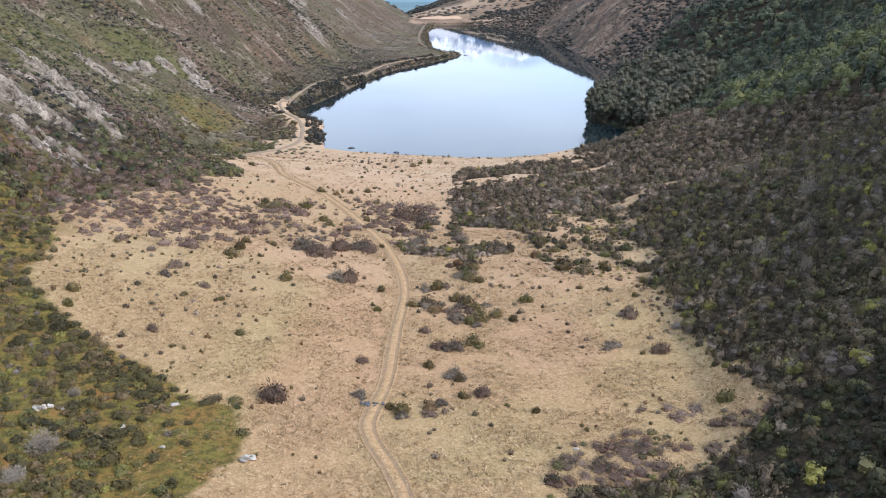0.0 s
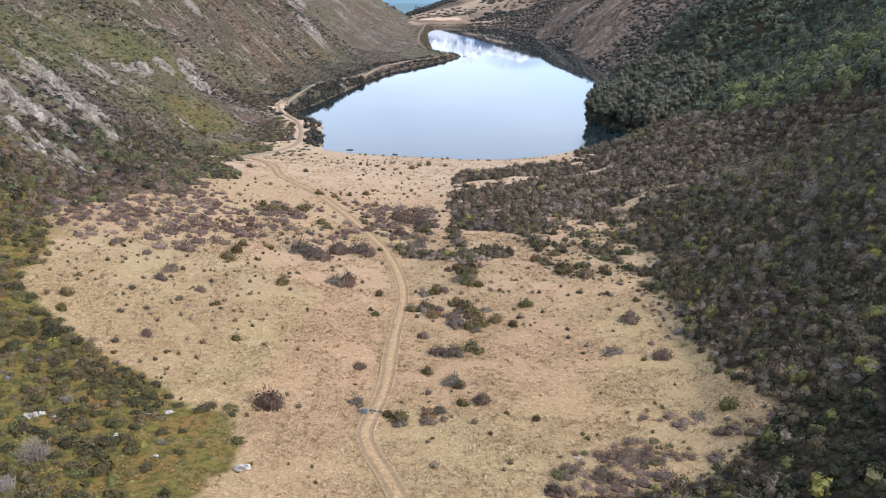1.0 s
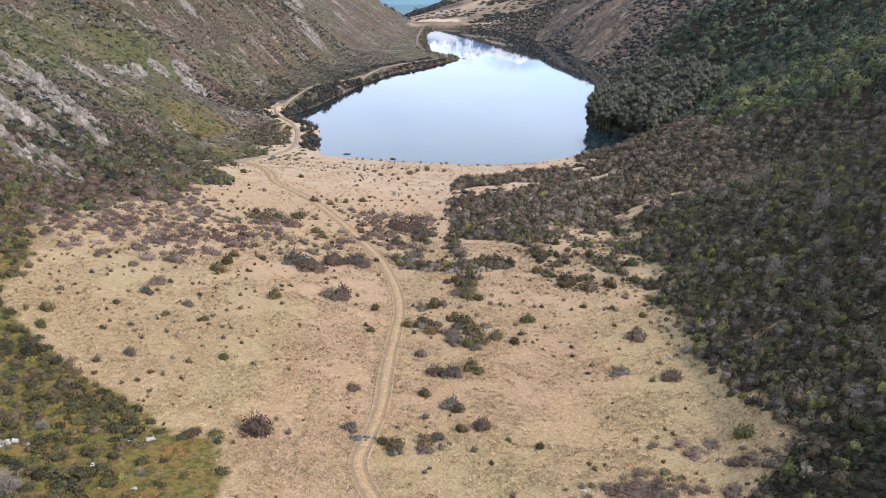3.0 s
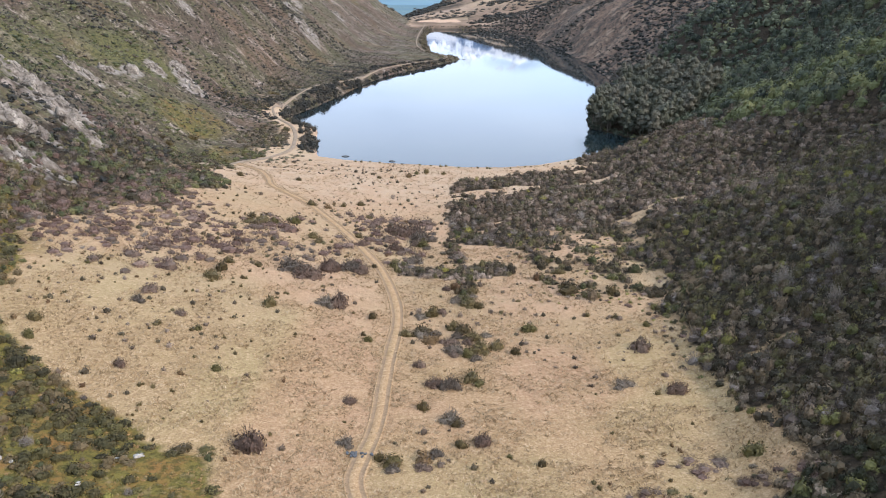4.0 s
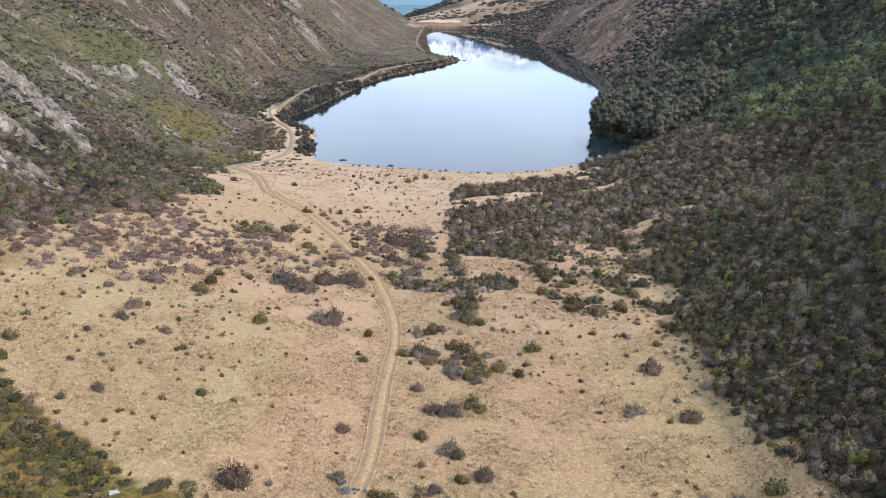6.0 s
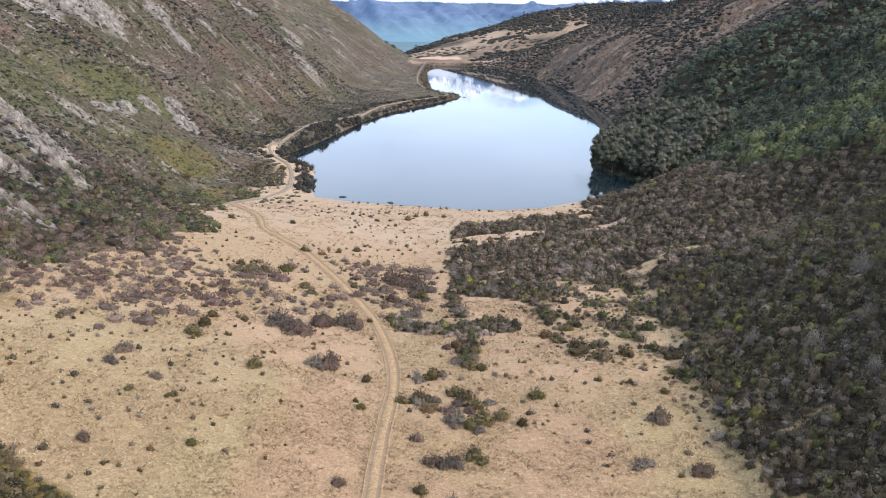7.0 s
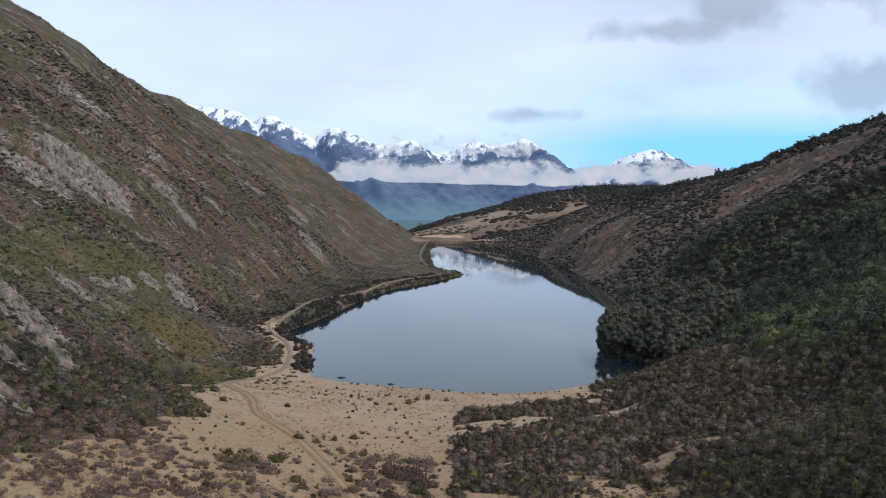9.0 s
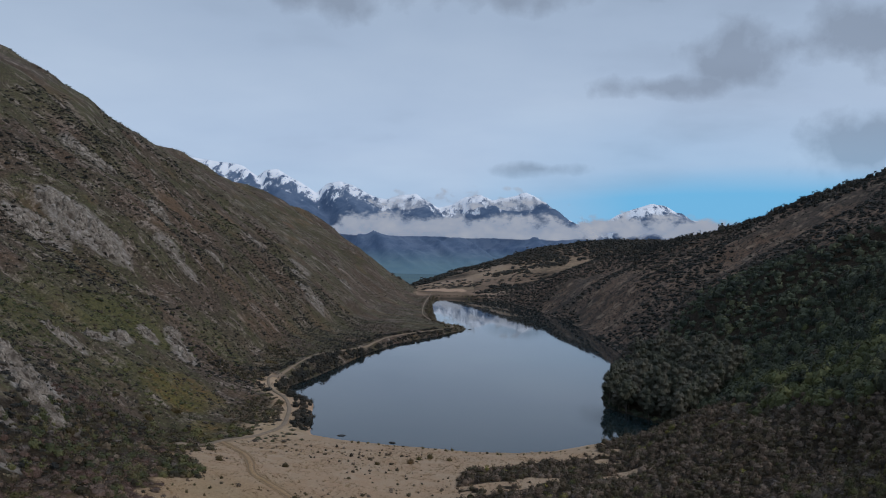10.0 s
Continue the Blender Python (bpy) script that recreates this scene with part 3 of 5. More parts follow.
def scrub_cover(x, y):
    """Dark scrub of the right-hand slope and of the flat below it."""
    d = x - table(y, SCRUB_EDGE)
    lacy = table(y, [(60, 4), (98, 4), (140, 5), (150, 9), (175, 9), (182, 3), (193, 2), (255, 1.5), (262, 8), (300, 8)])
    s = ease(-0.6, 1.2, d + 3.0 * (fbm(x, y, 9, 51) - 0.5)) * np.clip(ease(0, 1, d / lacy) + ease(0.42, 0.56, fbm(x, y, 5.5, 53)), 0, 1)
    gaps = np.maximum(blots(x, y, CLEARINGS) * ease(0.31, 0.41, fbm(x, y, 4.5, 57)), ease(0.33, 0.43, fbm(x, y, 4.5, 56)) * np.maximum(ease(6.0, 4.2, apart_from(x, y, SHORE_GAP)), ease(5.2, 3.6, apart_from(x, y, SHORE_GAP_FAR))))
    speckled = 0.62 * table(y, [(146, 0), (154, 1), (204, 1), (216, 0)]) * ease(52, 40, x) * ease(18, 26, x + 0.3 * (y - 160))
    gaps = np.maximum(gaps, speckled * ease(0.47, 0.53, fbm(x, y, 6, 58) - 0.03 * ease(30, 50, x)))
    gaps = np.maximum(gaps, 0.66 * ease(1.1, 0.2, apart_from(x, y, SCRUB_PATH) + 0.8 * (fbm(x, y, 3, 62) - 0.4)))
    s = s * (1 - gaps) * ease(0.3, 1.5, signed(x, y, SHORE))
    hedge = np.maximum(ease(4.6, 3.2, apart_from(x, y, HEDGE_A) + 1.6 * (fbm(x, y, 3.5, 59) - 0.5)), np.maximum(ease(2.2, 1.2, apart_from(x, y, HEDGE_B)), ease(2.0, 1.0, apart_from(x, y, HEDGE_C))))
    hedge = hedge * ease(0.40, 0.50, fbm(x, y, 4.5, 60) + 0.04)
    return np.where(y < 420, np.maximum(s, hedge), np.where(x > 60, s, 0))


def heath_cover(x, y):
    """The rusty, shrubby ground at the foot of the left-hand hill."""
    return ease(-1.0, 2.0, table(y, HEATH_EDGE) - x + 4 * (fbm(x, y, 8, 61) - 0.5) + 3 * (fbm(x, y, 2.5, 63) - 0.5)) * ease(190, 165, y)


def band_cover(x, y):
    """Low purple-brown shrubs strewn across the flat."""
    line = table(x, [(-104.5, 179), (-53.7, 171.3), (-33, 184.5), (-10, 196), (0, 195)])
    near = ease(34, 8, np.abs(y - line - 4)) * ease(2, -8, x)
    return near * ease(0.42, 0.60, fbm(x, y, 16, 71) + 0.16 * ease(-30, -50, x))


def left_hill(x, y):
    slope = ease(-2, 12, table(y, FOOT_L, 20) - 9 * ease(300, 270, y) + 11 * ease(285, 315, y) * ease(400, 360, y) - x + 10 * (fbm(x, y, 20, 81) - 0.5))
    return np.maximum(slope, ease(405, 425, y) * ease(30, 0, x) * ease(1130, 1100, y))


def left_green(x, y):
    line = table(y, [(150, -121), (269, -139), (317, -147), (343, -143), (368, -134), (405, -124), (419, -115)])
    return np.maximum(ease(26, 8, np.abs(x - line)) * ease(420, 385, y) * ease(215, 250, y), 0.75 * blots(x, y, [(-178, 696, 14, 18), (-165, 640, 12, 16), (-112, 420, 16, 14), (-115, 298, 9, 18), (-112, 319, 10, 18), (-101, 325, 9, 18)]))


FOOT_AREA = [(-86, 154), (-79, 163), (-75, 172), (-72, 182), (-65, 195), (-62, 215), (-60, 229), (-65, 250), (-72, 285), (-78, 306), (-92, 298), (-94, 262), (-97, 238), (-101, 215), (-107, 190), (-102, 165)]


def foot_cover(x, y):
    """The belt of dark scrub along the foot of the left-hand hill."""
    return ease(2.5, -2.5, signed(x, y, FOOT_AREA) + 14 * (fbm(x, y, 14, 121) - 0.5) + 7 * (fbm(x, y, 4, 122) - 0.5))


def wood_cover(x, y):
    """Young trees on the right-hand slope, above the scrub."""
    low = table(y, [(150, 140), (200, 112), (240, 100), (300, 92), (345, 82), (375, 84), (420, 90), (480, 96), (560, 122), (640, 170), (700, 215)])
    far_edge = table(x, [(95, 545), (130, 535), (160, 560), (180, 550), (195, 500), (220, 470), (300, 400)])
    return ease(-4, 6, x - low + 24 * (fbm(x, y, 40, 91) - 0.5)) * ease(25, -15, y - far_edge + 70 * (fbm(x, y, 45, 92) - 0.5))


# ---- ground: one sheet to the horizon ----
def axis(lo, hi, fine_lo, fine_hi, step, grow):
    pts, s = list(np.arange(fine_lo, fine_hi, step)), step
    while pts[-1] < hi:
        s *= grow
        pts.append(pts[-1] + s)
    s = step
    while pts[0] > lo:
        s *= grow
        pts.insert(0, pts[0] - s)
    return np.array(pts)


GX, GY = np.meshgrid(axis(-2700, 2700, -180, 66, 1.7, 1.042), axis(-320, 4950, 64, 330, 1.7, 1.018))
GZ = height(GX, GY)
rough_ground = (fbm(GX, GY, 3.2, 101) - 0.5) * 0.35 * ease(0, 6, signed(GX, GY, SHORE)) * ease(2.0, 5.0, apart_from(GX, GY, TRACK_LINE)) * ease(420, 330, GY)
ground_me = grid_mesh("ground", np.stack([GX, GY, GZ + rough_ground], -1))
shore_d = signed(GX, GY, SHORE)
hill_l = left_hill(GX, GY)
hill_r = np.where(GY > 345, ease(-2, 1, shore_d), ease(-5, 10, GX - table(GY, FOOT_R, 20))) * (GX > 20)
point_values(ground_me, "hill", np.maximum(hill_l, hill_r * ease(380, 460, GY)) * np.where(GX < -40, ease(1650, 1500, GY), ease(1400, 1200, GY)))
point_values(ground_me, "far", ease(1085, 1125, GY) * (1 - hill_l * ease(-40, -70, GX)) * (1 - 0.5 * blots(GX, GY, [(110, 1340, 110, 60), (20, 1265, 90, 35), (-20, 1200, 60, 20)])))
point_values(ground_me, "green", 0.75 * np.clip(left_green(GX, GY) * (0.25 + fbm(GX, GY, 25, 111)), 0, 1) * hill_l)
foot_scrub = foot_cover(GX, GY)
# ground beneath the bushes, where the shade-dark floor colour goes
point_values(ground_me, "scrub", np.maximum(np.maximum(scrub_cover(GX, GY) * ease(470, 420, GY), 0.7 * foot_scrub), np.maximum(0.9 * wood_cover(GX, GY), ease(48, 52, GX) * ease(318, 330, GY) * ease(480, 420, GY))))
point_values(ground_me, "moss", np.maximum(heath_cover(GX, GY), np.maximum(0.5 * blots(GX, GY, [(-97, 338, 15, 20), (-80, 313, 8, 9)]), 0.5 * blots(GX, GY, [(-78.7, 299.8, 9, 6), (-79.5, 264.4, 6, 8), (-84, 152.5, 16, 9), (-92, 181, 10, 8)]))))
point_values(ground_me, "rock", 0.62 * blots(GX, GY, [(x, y, 1.5 * a, 1.6 * b) for x, y, a, b in BLUFFS]) * hill_l)
point_values(ground_me, "sand", np.maximum(blots(GX, GY, [(-32, 1204, 15, 20), (-12, 1190, 18, 15), (4, 1170, 9, 8)]), 0.8 * ease(2.2, 0.6, shore_d) * ease(-0.8, 0.0, shore_d) * ease(420, 380, GY) * ease(48, 38, GX)))
point_values(ground_me, "rosy", 0.45 + 0.5 * blots(GX, GY, [(14, 122, 8, 12), (15, 157, 9, 12), (-17.7, 116.5, 9, 28), (-31.4, 157.4, 14, 12), (-10, 270, 60, 45), (12, 200, 20, 20)]) - 0.85 * blots(GX, GY, [(-46, 130, 22, 28)]) - 0.2 * blots(GX, GY, [(28, 112, 10, 26), (4, 90, 20, 10)]))
point_values(ground_me, "pale", 0.75 * ease(205, 265, GY) + 0.25 * ease(120, 165, GY) * ease(265, 205, GY))
point_values(ground_me, "bracken", ease(10, 40, GX) * ease(330, 345, GY))
point_values(ground_me, "bed", ease(-0.3, -1.2, shore_d))
# how far the lowland takes on its painted blue haze
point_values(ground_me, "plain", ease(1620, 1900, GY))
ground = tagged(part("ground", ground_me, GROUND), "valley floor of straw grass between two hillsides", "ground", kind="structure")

wx, wy = np.meshgrid(np.linspace(-95, 120, 3), np.linspace(296, 1140, 3))
tagged(part("water", grid_mesh("water", np.stack([wx, wy, 0 * wx], -1)), WATER), "still grey-blue lake that mirrors the sky", "lake", kind="structure")


def smooth_line(line, step):
    """Points about step apart on a curve that passes through the line's corners."""
    pts = np.array(line, float)
    ext = np.vstack([2 * pts[0] - pts[1], pts, 2 * pts[-1] - pts[-2]])
    res = []
    for i in range(1, len(ext) - 2):
        p0, p1, p2, p3 = ext[i - 1:i + 3]
        n = max(2, int(np.linalg.norm(p2 - p1) / step))
        for t in np.arange(n) / n:
            res.append(0.5 * (2 * p1 + (p2 - p0) * t + (2 * p0 - 5 * p1 + 4 * p2 - p3) * t * t + (3 * p1 - p0 - 3 * p2 + p3) * t ** 3))
    return np.array(res + [pts[-1]])


def ribbon(name, line, step, across, lift, sag):
    """A strip along a line. across: offsets in metres; sag: how deep each lies."""
    c = smooth_line(line, step)
    d = np.gradient(c, axis=0)
    side = np.stack([d[:, 1], -d[:, 0]], -1) / np.linalg.norm(d, axis=1)[:, None]
    wob = (1 + 0.25 * (fbm(c[:, 0], c[:, 1], 7, 131) - 0.5)) * (1 - 0.5 * ease(345, 440, c[:, 1]))
    P = c[:, None, :] + side[:, None, :] * (np.array(across)[None, :] * wob[:, None])[:, :, None]
    z = height(P[..., 0], P[..., 1])
    z = 0.6 * z + 0.4 * z.max(1, keepdims=True) + lift + np.array(sag)[None, :]
    return grid_mesh(name, np.dstack([P, z]))


RUT_AT = [-1.2, -1.1, -1.02, -0.94, -0.54, -0.42, 0.0, 0.42, 0.54, 0.94, 1.02, 1.1, 1.2]
RUT_IN = [-0.17, 0.0, -0.02, -0.07, -0.07, -0.01, 0.03, -0.01, -0.07, -0.07, -0.02, 0.0, -0.17]
track_me = ribbon("track", TRACK_LINE, 0.8, RUT_AT, 0.13, RUT_IN)
point_values(track_me, "rut", np.tile([0, 0.0, 0.15, 0.85, 0.85, 0.0, -0.25, 0.0, 0.85, 0.85, 0.15, 0.0, 0], len(track_me.vertices) // 13))
tagged(part("road", track_me, TRACK), "two-rut farm track worn into straw grass", "track", kind="structure")
road_me = ribbon("lake_road", ROAD_LINE, 2.0, [-1.0, -0.7, -0.4, 0, 0.4, 0.7, 1.0], 0.3, [-0.9, 0.0, -0.05, 0.03, -0.05, 0.0, -0.9])
tagged(part("lake_road", road_me, ROAD), "pale gravel road along the lake's edge", "road", kind="structure")

# ---- distance: snowy range, its cloud bank ----
RANGE = [(-0.60, 0.13), (-0.40, 0.112), (-0.321, 0.101), (-0.298, 0.098), (-0.281, 0.096), (-0.254, 0.092), (-0.237, 0.080), (-0.229, 0.0865), (-0.214, 0.089), (-0.191, 0.076), (-0.168, 0.062),
         (-0.156, 0.073), (-0.141, 0.076), (-0.128, 0.072), (-0.102, 0.060), (-0.085, 0.0555), (-0.072, 0.060), (-0.052, 0.0635), (-0.039, 0.056), (-0.026, 0.047), (-0.009, 0.051),
         (0.005, 0.061), (0.023, 0.064), (0.037, 0.0576), (0.063, 0.0635), (0.076, 0.067), (0.086, 0.063), (0.099, 0.0525), (0.122, 0.0386), (0.142, 0.030), (0.159, 0.0204)]
RANGE += [(0.162, 0.030), (0.181, 0.043), (0.200, 0.0515), (0.220, 0.0566), (0.236, 0.0556), (0.253, 0.0455), (0.279, 0.037), (0.302, 0.032), (0.36, 0.03), (0.60, 0.05)]


def snowy_range():
    """A crest whose peaks each send a spur down towards the valley, snow on the upper faces."""
    x, y = np.meshgrid(np.linspace(-2500, 2600, 520), np.linspace(3300, 4850, 96))
    ahead = np.clip(4480 - y, 0, 1200)
    along = (x + 1.6 - 0.42 * ahead + 60 * (fbm(x, y, 220, 203, 3) - 0.5) * np.clip(ahead / 200, 0, 1)) / 4444
    px, pz = zip(*RANGE)
    crest = 63 + 4444 * np.interp(along, px, pz)
    broad = 63 + 4444 * sum(np.interp(along + k, px, pz) for k in (-0.05, -0.025, 0, 0.025, 0.05)) / 5
    up = np.clip((y - 3300) / 1180, 0, 1)
    down = np.clip((y - 4480) / 370, 0, 1)
    wall = 0.25 * up + 0.75 * up ** 1.9
    z = -45 + (broad + 45) * wall * (1 - 0.75 * down) + (crest - broad) * np.clip(up * 1.5 - 0.1, 0, 1) * (1 + 0.25 * np.sin(np.pi * up)) * (1 - down)
    z += (fbm(x, y, 90, 205, 5) - 0.5) * 44 * np.clip(up * 1.5, 0, 1) * (1 - 0.6 * np.clip(up * 6 - 5, 0, 1))
    z += (0.7 - np.abs(2 * fbm(x - 0.45 * ahead, y * 0.3, 120, 207, 4) - 1) * 1.6) * 34 * np.sin(np.pi * np.clip(up, 0, 1))
    me = grid_mesh("backdrop", np.stack([x, y, z], -1))
    point_values(me, "rise", (z + 45) / (crest + 45))
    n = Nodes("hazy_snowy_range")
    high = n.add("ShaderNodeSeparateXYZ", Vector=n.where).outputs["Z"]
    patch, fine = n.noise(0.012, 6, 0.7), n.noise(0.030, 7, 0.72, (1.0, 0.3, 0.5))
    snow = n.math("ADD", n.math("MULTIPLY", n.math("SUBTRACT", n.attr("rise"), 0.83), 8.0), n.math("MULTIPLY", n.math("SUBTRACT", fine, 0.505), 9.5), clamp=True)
    # blue haze of distance is mixed into the slope colours
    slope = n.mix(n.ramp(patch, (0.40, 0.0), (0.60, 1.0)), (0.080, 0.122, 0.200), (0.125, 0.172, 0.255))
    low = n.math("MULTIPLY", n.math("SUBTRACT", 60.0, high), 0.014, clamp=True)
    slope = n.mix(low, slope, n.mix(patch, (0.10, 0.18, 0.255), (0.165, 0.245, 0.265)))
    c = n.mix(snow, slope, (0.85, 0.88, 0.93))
    # a faint emission veils the range like haze and brightens its snow
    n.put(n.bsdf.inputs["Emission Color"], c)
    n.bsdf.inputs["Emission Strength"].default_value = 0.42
    return tagged(part("backdrop", me, n.done(c, 0.95, specular=0.0)), "far mountain range painted with blue haze, snow on its peaks", "mountains", kind="structure")


def cloud_bank(name, y0, x_lo, x_hi, z_lo, z_hi, seed, thick, flat_base):
    """A bank of mist that hangs before the range, thinning upwards and to its ends."""
    x, z = np.meshgrid(np.linspace(x_lo, x_hi, 60), np.linspace(z_lo - 30, z_hi, 24))
    y = y0 + 60 * (fbm(x, z, 180, seed) - 0.5)
    me = grid_mesh(name, np.stack([x, y, z], -1))
    ends = ease(x_lo, x_lo + 0.22 * (x_hi - x_lo), x) * ease(x_hi, x_hi - 0.22 * (x_hi - x_lo), x)
    rise = (z - z_lo) / (z_hi - z_lo)
    base = ease(-0.03, 0.06, rise) if flat_base else ease(-0.1, 0.35, rise)
    point_values(me, "body", base * (1 - np.clip(rise, 0, 1) ** 0.8) * ends)
    n = Nodes(name)
    puff = n.noise(0.0105, 7, 0.6, (1.0, 0.3, 1.5))
    lumpy = n.math("ADD", n.math("MULTIPLY", n.attr("body"), thick), n.math("MULTIPLY", n.math("SUBTRACT", puff, 0.5), 3.4))
    alpha = n.math("MULTIPLY", n.math("MULTIPLY", n.math("SUBTRACT", lumpy, 0.55), 1.7, clamp=True), n.ramp(n.attr("body"), (0.0, 0.0), (0.12, 1.0)), clamp=True)
    # daylight on the cloud is put in as emission, whiter on the puffs
    glow = n.add("ShaderNodeEmission", Color=n.mix(n.ramp(puff, (0.40, 0.0), (0.70, 1.0)), (0.70, 0.81, 0.97), (1.0, 1.04, 1.09)), Strength=1.25).outputs[0]
    clear = n.add("ShaderNodeBsdfTransparent").outputs[0]
    both = n.add("ShaderNodeMixShader", Fac=alpha)
    n.put(both.inputs[1], clear)
    n.put(both.inputs[2], glow)
    n.put(n.tree.nodes["Material Output"].inputs["Surface"], both.outputs[0])
    ob = tagged(part(name, me, n.mat), "white cloud bank hanging before the mountains", "cloud", kind="structure")
    ob.visible_shadow = False
    return ob


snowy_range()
cloud_bank("backdrop_cloud", 3900, -760, 700, 113, 262, 211, 2.6, True)
cloud_bank("backdrop_cloud_crest", 4330, -640, 640, 225, 400, 231, 1.5, False)
cloud_bank("backdrop_cloud_right", 3950, 380, 1420, 120, 268, 221, 2.5, False)

# ---- plants: patterns of leaves and twigs, 1 m across ----
rng = np.random.default_rng(7)


def turn(v):
    return v / np.linalg.norm(v, axis=-1, keepdims=True)


def leaf_dome(n, lobes, leaf, tall=0.8, full=False, rings=(8, 4), lobed=0.16, shag=(0.72, 1.18)):
    """A shrub 1 m across: a lumpy body, close set with small leaves."""
    L = rng.normal(size=(lobes, 3))
    L[:, 2] = np.abs(L[:, 2]) * 0.8 + 0.1
    if full:
        L[::3, 2] *= -0.8
    L = turn(L)

    def reach(d):
        return 0.50 - lobed + lobed * np.exp(-7.0 * (1 - (d[:, None, :] * L[None]).sum(-1))).max(1)

    shape = np.array([1, 1, tall * 1.25])
    low = -1.25 if full else -0.12
    az, el = np.meshgrid(np.arange(rings[0] + 1) / rings[0] * 2 * np.pi, np.linspace(low, 1.5, rings[1]))
    d = np.stack([np.cos(az) * np.cos(el), np.sin(az) * np.cos(el), np.sin(el)], -1)
    body = (d * (reach(d.reshape(-1, 3)).reshape(d.shape[:2]) * 0.82)[..., None]) * shape
    q = [body[:-1, :-1], body[:-1, 1:], body[1:, 1:], body[1:, :-1]]
    core = np.concatenate([np.stack([q[0], q[1], q[2]], -2).reshape(-1, 3, 3), np.stack([q[0], q[2], q[3]], -2).reshape(-1, 3, 3)])
    d = rng.normal(size=(n, 3))
    if not full:
        d[:, 2] = np.abs(d[:, 2]) - 0.15 * rng.uniform(size=n)
    d = turn(d)
    p = d * (reach(d) * rng.uniform(*shag, n))[:, None] * shape
    u = turn(np.cross(d + 0.3 * rng.normal(size=(n, 3)), rng.normal(size=(n, 3))))
    v = turn(np.cross(u, d + 0.3 * rng.normal(size=(n, 3))))
    s = leaf * rng.uniform(0.6, 1.4, n)[:, None]
    return np.concatenate([core, np.stack([p - u * s * 0.6, p + u * s * 0.6, p + v * s], 1)])


def bush(heads, leaves, leaf, tall=0.8, lobed=0.22):
    """A bush of several heads of unequal size, 1 m across in all."""
    made = []
    for k in range(heads):
        s = rng.uniform(0.45, 0.75) if k else 0.72
        a, r = rng.uniform(0, 6.28), 0.5 * (1 - s) if k else 0.0
        made.append(leaf_dome(leaves, 8, leaf / s, tall * rng.uniform(0.75, 1.2), rings=(6, 3), lobed=lobed) * s + [1.1 * r * np.cos(a), 1.1 * r * np.sin(a), 0])
    return np.concatenate(made)


def twig_dome(n, tall=0.8, width=0.020, spread=0.5):
    """A cloud of short bare twigs, pointing outwards and askew."""
    d = rng.normal(size=(n, 3))
    d[:, 2] = np.abs(d[:, 2]) + 0.12
    d = turn(d)
    reach = rng.uniform(0.65, 1.05, n)[:, None]
    tip = d * reach * np.array([spread, spread, tall])
    start = tip * rng.uniform(0.55, 0.92, n)[:, None]
    tip = start + (turn(d + 0.75 * rng.normal(size=(n, 3))) * rng.uniform(0.07, 0.17, n)[:, None]) * np.array([1, 1, 0.9])
    start[:, 2] = np.abs(start[:, 2])
    w = turn(np.cross(tip - start, rng.normal(size=(n, 3)))) * width * rng.uniform(0.7, 1.5, n)[:, None]
    return np.stack([start - w, start + w, tip], 1)


def scatter(cover, x_lo, x_hi, y_lo, y_hi, cell, keep=1.0, verge=2.0):
    """One point in each cell of a shaken grid, kept as thickly as the cover says."""
    x, y = np.meshgrid(np.arange(x_lo, x_hi, cell), np.arange(y_lo, y_hi, cell))
    x = (x + rng.uniform(0, cell, x.shape)).ravel()
    y = (y + rng.uniform(0, cell, y.shape)).ravel()
    ok = rng.uniform(size=x.shape) < cover(x, y) * keep
    x, y = x[ok], y[ok]
    off = (apart_from(x, y, TRACK_LINE) > verge) & (apart_from(x, y, ROAD_LINE) > 2.3) & (signed(x, y, SHORE) > 0.2)
    return np.stack([x[off], y[off]], -1)


def sown(name, pts, patterns, lo, hi, material, label, category, tall=(0.8, 1.2), clump=12, sink=0.06):
    """All the plants of one kind on a stretch of ground, joined: a growth that nobody could count."""
    n = len(pts)
    z = height(pts[:, 0], pts[:, 1])
    size = rng.uniform(lo, hi, n) * (0.75 + 0.5 * rng.uniform(size=n) ** 2)
    a = rng.uniform(0, 2 * np.pi, n)
    h = rng.uniform(*tall, n)
    tint = np.clip(0.75 * rng.uniform(size=n) + 0.7 * (fbm(pts[:, 0], pts[:, 1], clump, 301) - 0.32), 0, 1)
    which = rng.integers(0, len(patterns), n)
    tris, tints = [], []
    for k, pat in enumerate(patterns):
        m = which == k
        c, s = np.cos(a[m]) * size[m], np.sin(a[m]) * size[m]
        T = np.empty((m.sum(), *pat.shape), np.float32)
        T[..., 0] = c[:, None, None] * pat[..., 0] - s[:, None, None] * pat[..., 1] + pts[m, 0][:, None, None]
        T[..., 1] = s[:, None, None] * pat[..., 0] + c[:, None, None] * pat[..., 1] + pts[m, 1][:, None, None]
        T[..., 2] = (size[m] * h[m])[:, None, None] * pat[..., 2] + (z[m] - sink * size[m])[:, None, None]
        tris.append(T.reshape(-1, 3, 3))
        tints.append(np.repeat(tint[m], len(pat)))
    print(name, n, sum(len(t) for t in tris))
    return tagged(part(name, tri_mesh(name, np.concatenate(tris), np.concatenate(tints)), material), label, category, kind="stuff")


def split3(pts, first, second):
    k = rng.uniform(size=len(pts)) + 0.8 * (fbm(pts[:, 0], pts[:, 1], 9, 311) - 0.5)
    k = np.argsort(np.argsort(k)) / max(1, len(k))
    return pts[k < 1 - first - second], pts[(k >= 1 - first - second) & (k < 1 - second)], pts[k >= 1 - second]


